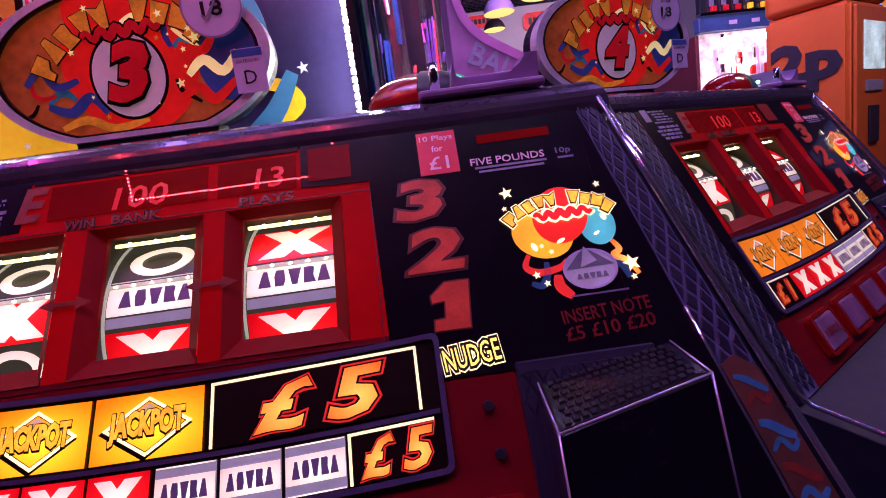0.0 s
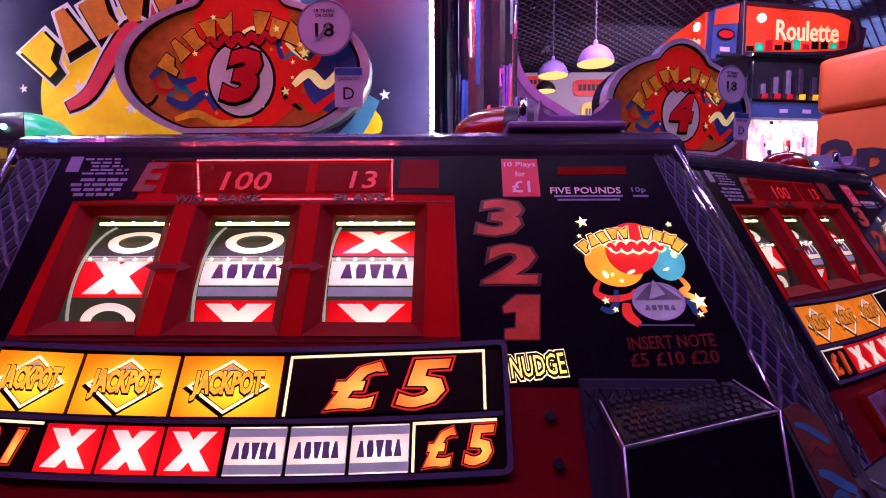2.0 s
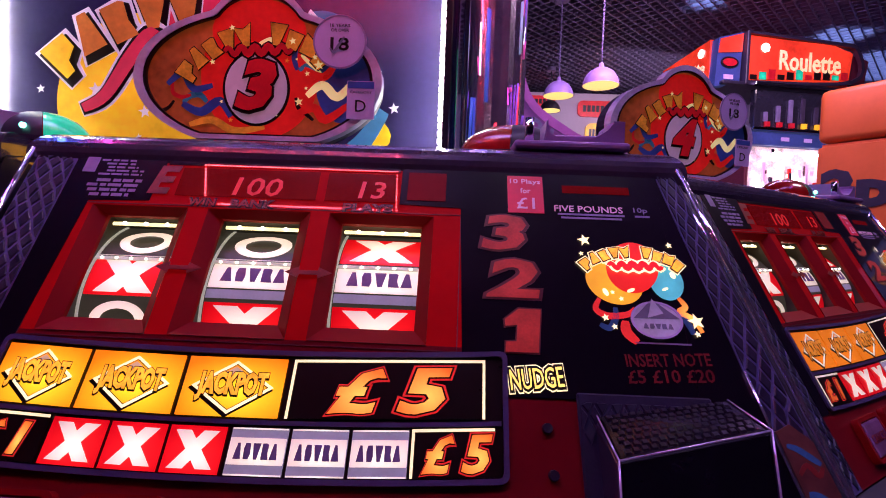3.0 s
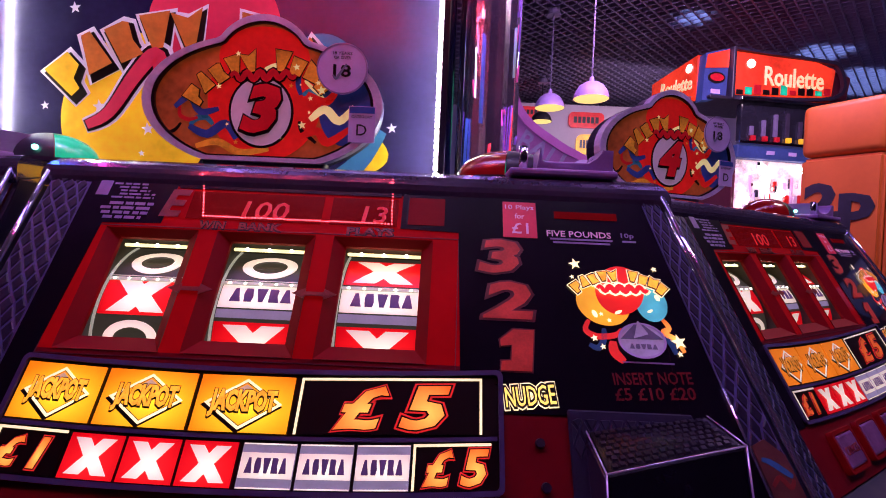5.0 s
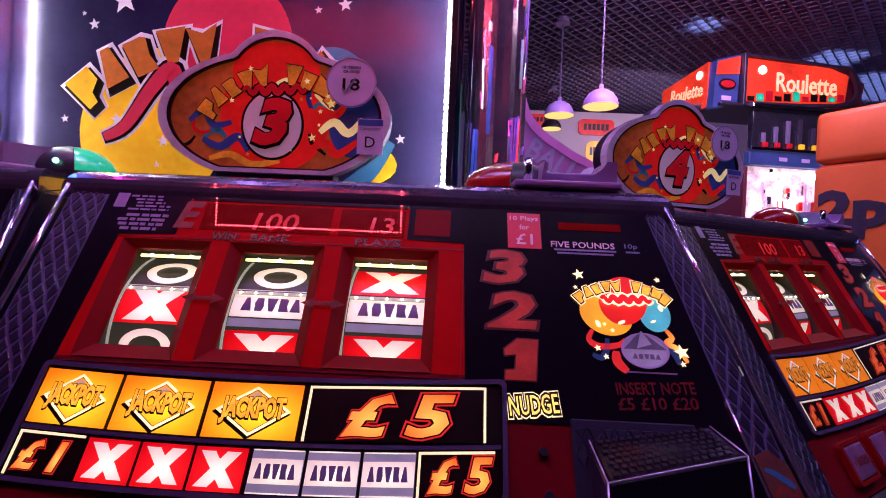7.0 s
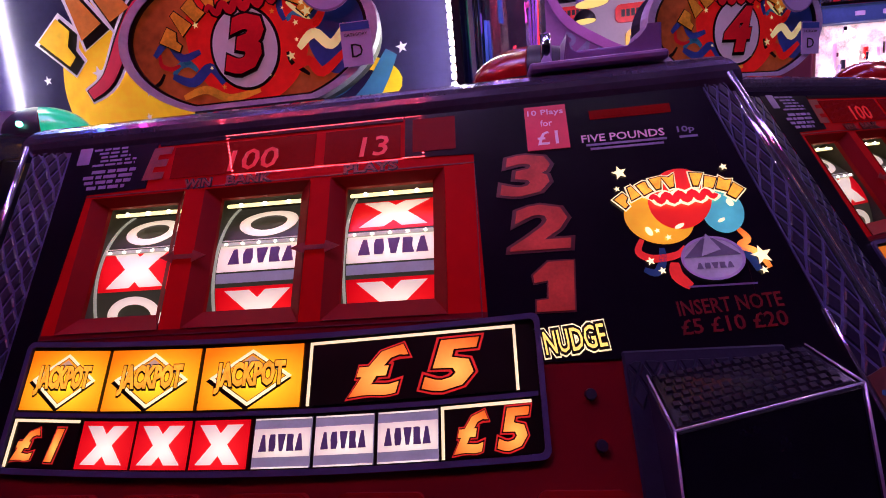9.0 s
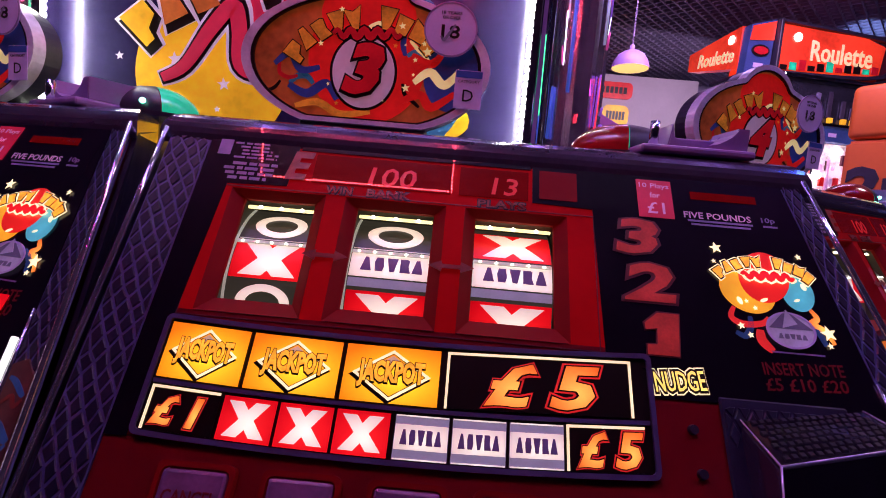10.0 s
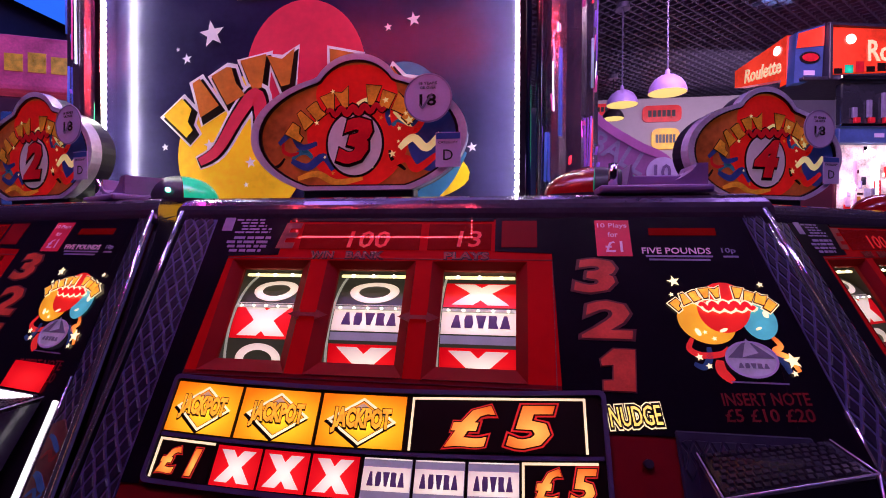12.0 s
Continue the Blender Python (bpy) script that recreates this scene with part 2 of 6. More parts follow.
def stroke(bm, pts, width, n0, n1):
    if len(pts) < 12:
        # rounded through the given points
        p = [Vector(pts[0])] + [Vector(q) for q in pts] + [Vector(pts[-1])]
        pts = []
        for i in range(1, len(p) - 2):
            for f in range(5):
                t = f / 5
                pts.append(tuple(0.5 * (2 * p[i] + (p[i + 1] - p[i - 1]) * t + (2 * p[i - 1] - 5 * p[i] + 4 * p[i + 1] - p[i + 2]) * t * t + (3 * p[i] - p[i - 1] - 3 * p[i + 1] + p[i + 2]) * t ** 3)))
        pts.append(tuple(p[-1]))
    k = len(pts)
    left, right = [], []
    for i in range(k):
        d = Vector(pts[min(k - 1, i + 1)]) - Vector(pts[max(0, i - 1)])
        d = Vector((-d.y, d.x)).normalized() * width / 2 * (0.55 + 0.45 * math.sin(math.pi * (i + 0.5) / k))
        left.append((pts[i][0] + d.x, pts[i][1] + d.y))
        right.append((pts[i][0] - d.x, pts[i][1] - d.y))
    for i in range(k - 1):
        prism(bm, [left[i], right[i], right[i + 1], left[i + 1]], n0, n1)
    bmesh.ops.remove_doubles(bm, verts=bm.verts[:], dist=1e-6)
    return bm


def box(bm, x0, x1, y0, y1, z0, z1):
    return prism(bm, rect(x0, x1, y0, y1), z0, z1)


def soft_box(x0, x1, y0, y1, z0, z1, r=0.004, k=2):
    bm = bmesh.new()
    box(bm, x0, x1, y0, y1, z0, z1)
    bmesh.ops.bevel(bm, geom=bm.edges[:], offset=r, segments=k, affect="EDGES", profile=0.5)
    return bm


def word(text, cx, cy, height, n0, depth=0.0006, width=None, bold=0.0, shear=0.0, turn=0.0):
    """Raised lettering in the plane, centred on cx, cy, with capitals of that height."""
    cu = bpy.data.curves.new("lettering", "FONT")
    cu.body, cu.size, cu.extrude, cu.offset, cu.shear, cu.resolution_u = text, 1.0, 0.5, bold, shear, 2
    ob = bpy.data.objects.new("lettering", cu)
    scene.collection.objects.link(ob)
    bpy.context.view_layer.update()
    me = bpy.data.meshes.new_from_object(ob.evaluated_get(bpy.context.evaluated_depsgraph_get()))
    bpy.data.objects.remove(ob)
    bm = bmesh.new()
    bm.from_mesh(me)
    bpy.data.meshes.remove(me)
    xs, ys = [v.co.x for v in bm.verts], [v.co.y for v in bm.verts]
    mx, my = (max(xs) + min(xs)) / 2, (max(ys) + min(ys)) / 2
    sy = height / (max(ys) - min(ys) - 2 * bold)
    sx = width / (max(xs) - min(xs) - 2 * bold) if width else sy
    c, s = math.cos(radians(turn)), math.sin(radians(turn))
    for v in bm.verts:
        a, b = (v.co.x - mx) * sx, (v.co.y - my) * sy
        v.co = (cx + c * a - s * b, cy + s * a + c * b, n0 + (v.co.z + 0.5) * depth)
    return bm


def bars(rows, n0, n1):
    bm = bmesh.new()
    for x0, x1, y0, y1 in rows:
        prism(bm, rect(x0, x1, y0, y1), n0, n1)
    return bm


WEDGE_UP = ((0.0, 0.0), (0.94, 0.0), (0.64, 1.0), (0.34, 1.0))
WEDGE_DOWN = ((0.30, 0.0), (0.70, 0.0), (0.98, 1.0), (0.02, 1.0))
LOZENGE = ((0.16, 0.0), (0.78, 0.0), (0.92, 0.36), (0.80, 1.0), (0.22, 1.0), (0.08, 0.62))
FLARE = ((0.08, 0.0), (0.98, 0.0), (0.80, 0.45), (0.86, 0.92), (0.70, 1.0), (0.08, 1.0))
TOP_HEAVY = ((0.04, 0.0), (0.46, 0.0), (0.54, 0.30), (0.96, 0.48), (0.92, 0.94), (0.04, 1.0))
NOTCHED = ((0.0, 0.0), (1.0, 0.0), (0.96, 1.0), (0.52, 0.80), (0.06, 1.0))
FORKED = ((0.32, 0.0), (0.70, 0.0), (1.0, 1.0), (0.52, 0.78), (0.0, 1.0))
SLAB = ((0.10, 0.0), (0.90, 0.04), (0.94, 0.97), (0.06, 1.0))
NAME_SHAPES = (WEDGE_UP, LOZENGE, WEDGE_DOWN, FLARE, WEDGE_UP)
TITLE_SHAPES = (TOP_HEAVY, WEDGE_UP, FLARE, WEDGE_DOWN, FORKED, SLAB, WEDGE_DOWN, SLAB, NOTCHED, SLAB)


def blocks(name, cx, cy, width, height, k, n0, n1, material, parent, bend=None):
    """A row of plain solid shapes where a brand's name stands, each a part."""
    step = width / k
    for i in range(k):
        x = cx - width / 2 + i * step
        bm = prism(bmesh.new(), [(x + (0.02 + 0.92 * a) * step, cy + (b - 0.5) * height) for a, b in NAME_SHAPES[i % 5]], n0, n1)
        part(name, bend(bm) if bend else bm, material, parent)


def arc_blocks(name, cx, cy, r, a0, a1, h, gaps, n0, n1, material, parent, grown=0.0, label="", m=None, first=None):
    """Plain letter-sized blocks along an arch, each a part; gaps: the height of each slot, 0 for an empty one."""
    k = len(gaps)
    rnd = random.Random(k)
    for i in range(k):
        tilt, drop = rnd.uniform(-7, 7), rnd.uniform(-0.10, 0.10) * h
        skew = rnd.uniform(-0.10, 0.10)
        if not gaps[i]:
            continue
        a, b = radians(a0 + (a1 - a0) * (i + 0.03) / k), radians(a0 + (a1 - a0) * (i + 0.97) / k)
        hh = h * gaps[i]
        rr = r + drop
        q = [Vector((cx + (rr + (v - 0.5) * hh) * math.cos(a + (b - a) * (u + skew * v)), cy + (rr + (v - 0.5) * hh) * math.sin(a + (b - a) * (u + skew * v)))) for u, v in TITLE_SHAPES[i % 10]]
        c = sum(q, Vector((0, 0))) / len(q)
        turn = Matrix.Rotation(radians(tilt), 2)
        pts = [tuple(c + turn @ (p - c)) for p in q]
        if signed(pts) < 0:
            pts = pts[::-1]
        if grown:
            pts = grow(pts, grown)
        part(name, prism(bmesh.new(), pts, n0, n1 + 0.00002 * i), first if first and i == 0 else material, parent, label, m)


def ticked(pts, step=0.02):
    """The outline with points added along its long sides."""
    out = []
    for i in range(len(pts)):
        a, b = Vector(pts[i]), Vector(pts[(i + 1) % len(pts)])
        k = max(1, int((b - a).length / step))
        out += [tuple(a.lerp(b, f / k)) for f in range(k)]
    return out


def signed(pts):
    return sum(pts[i - 1][0] * pts[i][1] - pts[i][0] * pts[i - 1][1] for i in range(len(pts)))


def wave(x0, x1, y0, y1, humps, amp):
    return [(x0 + (x1 - x0) * i / (humps * 8), y0 + (y1 - y0) * i / (humps * 8) + amp * math.sin(2 * math.pi * i / 8)) for i in range(humps * 8 + 1)]


def extruded_profile(pts, x0, x1):
    """A side profile of (y, z) run along x."""
    bm = bmesh.new()
    prism(bm, pts, x0, x1)
    for v in bm.verts:
        v.co = (v.co.z, v.co.x, v.co.y)
    return bm


SLOPE = 58.6
PANEL = pose(0, 0, 1.10, SLOPE, 0, 0)       # u across, v up the slope, n out of the glass
UPRIGHT = pose(0, 0, 0, 90, 0, 0)           # u across, v up, n towards -y


def upright(y):
    return pose(0, y, 0, 90, 0, 0)


# ---- the slot machine, built once ----
U0, U1, V0, V1 = -0.258, 0.332, -0.165, 0.207
WINDOWS = [(-0.2095, -0.1385), (-0.0955, -0.0185), (0.0230, 0.1010)]
WV0, WV1, LIP = 0.0325, 0.1395, 0.0115


def glass_edge(v):
    """The glass widens towards the player on its right-hand side."""
    return 0.332 + (0.205 - v) * 0.20


def trim_edge(v):
    return 0.357 + (0.205 - v) * 0.235


def fit_sides(bm):
    """Cabinet sides: flaring to the front on the right, drawn in towards the back on both."""
    for v in bm.verts:
        y = v.co.y
        if v.co.x > 0.2:
            v.co.x += -0.405 + (0.365 + min(0.09, 0.45 * (0.105 - y)) if y < 0.105 else 0.365 - 0.75 * (y - 0.105))
        else:
            v.co.x += 0.322 - 0.314 + (0.75 * (y - 0.105) if y > 0.105 else 0)
    return bm


def cross(cx, cy, a, b, wd):
    """Outline of a fat saltire."""
    t = (a - wd) / (2 * a - wd)
    n = b - 2 * b * t
    pts = [(-a, b), (-wd / 2, 0), (-a, -b), (-a + wd, -b), (0, -n), (a - wd, -b), (a, -b), (wd / 2, 0), (a, b), (a - wd, b), (0, n), (-a + wd, b)]
    return [(cx + x, cy + y) for x, y in pts]


def reel_symbol(bm_src, radius, v_mid, n_axis):
    """Wraps a flat drawing (v measured from the reel's front line) round the drum."""
    for v in bm_src.verts:
        a = v.co.y / radius
        r = radius + v.co.z
        v.co = (v.co.x, v_mid + r * math.sin(a), n_axis + r * math.cos(a))
    return bm_src


def strip(x0, x1, s0, s1, n0, n1, k=10):
    bm = bmesh.new()
    for i in range(k):
        prism(bm, rect(x0, x1, s0 + (s1 - s0) * i / k, s0 + (s1 - s0) * (i + 1) / k), n0, n1)
    bmesh.ops.remove_doubles(bm, verts=bm.verts[:], dist=1e-6)
    return bm


def dense(bm):
    """Cuts the drawing into narrow rows, so that it bends with the drum."""
    ys = [v.co.y for v in bm.verts]
    y = min(ys) + 0.004
    while y < max(ys):
        bmesh.ops.bisect_plane(bm, geom=bm.verts[:] + bm.edges[:] + bm.faces[:], plane_co=(0, y, 0), plane_no=(0, 1, 0))
        y += 0.004
    return bm


def add_reel(parent, x0, x1, faces):
    R, mid, axis, H = 0.098, 0.0785, -0.115, 0.0425
    reel = part("reel", reel_symbol(strip(x0 - 0.001, x1 - 0.001, -2.2 * H, 2.2 * H, -0.006, 0, 22), R, mid, axis), REEL_BLACK, parent, "black reel drum behind a window", PANEL)
    part("reel_rim", reel_symbol(strip(x0 - 0.0035, x0 - 0.0012, -2.2 * H, 2.2 * H, -0.008, 0.001, 22), R, mid, axis), REEL_EDGE, reel, "pale reel rim")
    cx, w = (x0 + x1) / 2, x1 - x0
    # symbols glow by themselves instead of being lit by the reel lamps
    for slot, kind in zip((1, 0, -1), faces):
        c = slot * H
        if kind == "X":
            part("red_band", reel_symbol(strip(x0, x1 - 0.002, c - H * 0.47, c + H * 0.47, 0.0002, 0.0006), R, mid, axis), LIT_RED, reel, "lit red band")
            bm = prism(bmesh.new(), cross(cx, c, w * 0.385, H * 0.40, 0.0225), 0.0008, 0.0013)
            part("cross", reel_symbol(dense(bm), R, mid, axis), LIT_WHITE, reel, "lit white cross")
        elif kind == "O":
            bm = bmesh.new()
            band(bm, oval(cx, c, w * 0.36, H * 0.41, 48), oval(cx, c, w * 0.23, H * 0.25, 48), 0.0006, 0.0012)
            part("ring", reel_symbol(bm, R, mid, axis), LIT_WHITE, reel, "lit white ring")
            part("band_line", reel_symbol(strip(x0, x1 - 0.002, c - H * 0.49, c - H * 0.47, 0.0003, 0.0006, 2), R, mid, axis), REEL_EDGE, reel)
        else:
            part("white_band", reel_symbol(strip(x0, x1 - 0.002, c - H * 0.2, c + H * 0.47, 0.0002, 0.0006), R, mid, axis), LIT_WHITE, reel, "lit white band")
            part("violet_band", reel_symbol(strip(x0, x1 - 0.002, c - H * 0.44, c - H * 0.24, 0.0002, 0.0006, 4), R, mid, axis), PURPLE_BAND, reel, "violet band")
            blocks("name_block", cx + 0.002, c + H * 0.12, w * 0.80, H * 0.34, 5, 0.0008, 0.0013, PURPLE_INK, reel, lambda g: reel_symbol(dense(g), R, mid, axis))
    return reel


def add_window(parent, x0, x1, faces):
    """Sloping red bezel, reel, lamp strips inside the opening."""
    bm = bmesh.new()
    o, i = rect(x0 - LIP, x1 + LIP, WV0 - LIP - 0.004, WV1 + LIP * 0.5), rect(x0, x1, WV0, WV1)
    rings = [[bm.verts.new((x, y, n)) for x, y in p] for p, n in ((o, 0.001), (i, -0.009), (i, -0.013))]
    for a in range(2):
        for k in range(4):
            bm.faces.new((rings[a][k], rings[a][(k + 1) % 4], rings[a + 1][(k + 1) % 4], rings[a + 1][k]))
    part("window_bezel", bm, RED_BEZEL, parent, "red moulded sloping bezel", PANEL)
    add_reel(parent, x0 + 0.001, x1 + 0.002, faces)
    housing = bmesh.new()
    for x in (x0 - 0.007, x1 + 0.0045):
        box(housing, x, x + 0.003, WV0 - 0.01, WV1 + 0.01, -0.11, -0.014)
    box(housing, x0 - 0.004, x1 + 0.004, WV1 + 0.006, WV1 + 0.010, -0.11, -0.014)
    box(housing, x0 - 0.004, x1 + 0.004, WV0 - 0.010, WV0 - 0.006, -0.11, -0.014)
    part("reel_housing", housing, REEL_BOX, parent, "", PANEL)
    lamp = part("lamp_strip", soft_box(x0 + 0.001, x1 - 0.001, WV1 - 0.006, WV1 - 0.0025, -0.019, -0.0165, 0.0008, 1), LED_WARM, parent, "warm lit lamp strip", PANEL)
    for k in range(3):
        u = x0 + (x1 - x0) * (0.2 + 0.3 * k)
        bm = bmesh.new()
        bmesh.ops.create_uvsphere(bm, u_segments=10, v_segments=6, radius=0.0018, matrix=Matrix.Translation((u, WV1 - 0.0042, -0.0163)))
        part("bulb", bm, BULB, lamp)
    bar = part("lamp_bar", soft_box(x0 + 0.001, x1 - 0.001, 0.0935, 0.0975, -0.0165, -0.0150, 0.0006, 1), REEL_EDGE, parent, "clear lamp bar across the reel", PANEL)
    for k in range(5):
        u = x0 + (x1 - x0) * (0.1 + 0.2 * k)
        bm = bmesh.new()
        bmesh.ops.create_uvsphere(bm, u_segments=8, v_segments=5, radius=0.0013, matrix=Matrix.Translation((u, 0.0955, -0.0148)))
        part("bulb", bm, BULB, bar)


def add_jackpot(parent, x0, x1, y0, y1):
    tile = part("jackpot_tile", prism(bmesh.new(), rect(x0, x1, y0, y1), 0.002, 0.0035), JACKPOT, parent, "lit amber jackpot tile", PANEL)
    cx, cy, w, h = (x0 + x1) / 2, (y0 + y1) / 2 - 0.0003, (x1 - x0) * 0.43, (y1 - y0) * 0.47
    d = lambda s, dx=0, dy=0: [(cx + dx + w * s, cy + dy), (cx + dx, cy + dy + h * s), (cx + dx - w * s, cy + dy), (cx + dx, cy + dy - h * s)]
    part("diamond_shadow", prism(bmesh.new(), d(1.0, -0.0014, -0.0020), 0.0036, 0.0038), INK, tile)
    part("diamond_line", band(bmesh.new(), d(0.96), d(0.84), 0.0039, 0.0043), LIT_CREAM, tile, "lit cream outline")
    part("diamond", prism(bmesh.new(), d(0.80), 0.0039, 0.0042), JACKPOT, tile)
    part("diamond_top", prism(bmesh.new(), [(cx + w * 0.44, cy + h * 0.30), (cx, cy + h * 0.74), (cx - w * 0.44, cy + h * 0.30)], 0.0043, 0.00435), PALE_PRINT, tile, "pale grey pink triangle")
    part("lettering_outline", word("JACKPOT", cx - 0.0003, cy - 0.0004, h * 0.98, 0.0044, 0.0003, w * 1.58, 0.100), INK, tile)
    part("lettering", word("JACKPOT", cx, cy, h * 0.98, 0.0048, 0.0004, w * 1.58, 0.045), JACK_LETTER, tile, "yellow lettering")


def add_prize(parent, text, x0, x1, y0, y1, line, inset, height, width):
    tile = part("prize_tile", prism(bmesh.new(), rect(x0, x1, y0, y1), 0.002, 0.003), INK, parent, "black prize tile with flame coloured digits", PANEL)
    bm = bmesh.new()
    t = 0.0021
    prism(bm, rect(x0, x1, y1 - t, y1), 0.0032, 0.0038)
    if "l" in line:
        prism(bm, rect(x0, x0 + t, y0, y1 - t), 0.0032, 0.0038)
    if "r" in line:
        prism(bm, rect(x1 - t, x1, y0, y1 - t), 0.0032, 0.0038)
    part("lit_line", bm, LIT_CREAM, tile, "lit cream line")
    cx, cy = (x0 + x1) / 2 + inset, (y0 + y1) / 2 - 0.001
    for glyph, gx, gw in ((text[0], cx - width * 0.29, width * 0.42), (text[1], cx + width * 0.27, width * (0.40 if text[1] != "1" else 0.20))):
        part("price_line", word(glyph, gx, cy, height, 0.0032, 0.0003, gw, 0.085, 0.2), LIT_RED_LINE, tile, "red outline")
        part("price_shadow", word(glyph, gx, cy, height, 0.0036, 0.0002, gw, 0.055, 0.2), INK, tile)
        part("price_figure", word(glyph, gx, cy, height, 0.0039, 0.0005, gw, 0.030, 0.2), LIT_FLAME, tile, "lit orange figure")


def croc_strip(x0, x1, y0, y1, cell, cols=9):
    """Embossed scales: uneven rounded plates standing out of the vinyl."""
    bm = bmesh.new()
    rows, rnd, moved = int((y1 - y0) / cell), random.Random(5), {}

    def knot(i, j):
        if (i, j) not in moved:
            moved[i, j] = Vector((x0 + (x1 - x0) * min(1, max(0, (j + rnd.uniform(-0.14, 0.14)) / (2 * cols))), y0 + (y1 - y0) * min(1, max(0, (i + rnd.uniform(-0.2, 0.2)) / rows))))
        return moved[i, j]

    for i in range(rows):
        for j in range(-1, 2 * cols):
            if (i + j) % 2:
                continue
            q = [knot(i, j + 1), knot(i + 1, j + 2), knot(i + 2, j + 1), knot(i + 1, j)]
            if len({(round(p.x, 6), round(p.y, 6)) for p in q}) < 4 or max(p.x for p in q) - min(p.x for p in q) < 1e-4:
                continue
            c = sum(q, Vector((0, 0))) / 4
            ring = []
            for k in range(4):
                p, n = q[k] - c, q[(k + 1) % 4] - c
                ring += [p * 0.92, (p + n) * 0.47]
            hi = rnd.uniform(0.0007, 0.0013)
            lv = [bm.verts.new((*(c + p * 0.88), 0)) for p in ring]
            tv = [bm.verts.new((*(c + p * 0.70), hi)) for p in ring]
            bm.faces.new(tv)
            for k in range(8):
                bm.faces.new((lv[k], lv[(k + 1) % 8], tv[(k + 1) % 8], tv[k]))
    return bm


def tube(points, r, k=10):
    bm = bmesh.new()
    rings = []
    for i, p in enumerate(points):
        d = (Vector(points[min(len(points) - 1, i + 1)]) - Vector(points[max(0, i - 1)])).normalized()
        a = d.orthogonal().normalized() if abs(d.x) > 0.9 else d.cross(Vector((1, 0, 0))).normalized()
        b = d.cross(a)
        rings.append([bm.verts.new(Vector(p) + r * (math.cos(2 * math.pi * t / k) * a + math.sin(2 * math.pi * t / k) * b)) for t in range(k)])
    for i in range(len(rings) - 1):
        for t in range(k):
            bm.faces.new((rings[i][t], rings[i][(t + 1) % k], rings[i + 1][(t + 1) % k], rings[i + 1][t]))
    bm.faces.new(rings[0][::-1])
    bm.faces.new(rings[-1])
    return bm


def smooth(ob):
    for p in ob.data.polygons:
        p.use_smooth = True
    return ob


def on_slope(v, n=0.0):
    c, s = math.cos(radians(SLOPE)), math.sin(radians(SLOPE))
    return (v * c - n * s, 1.10 + v * s + n * c)


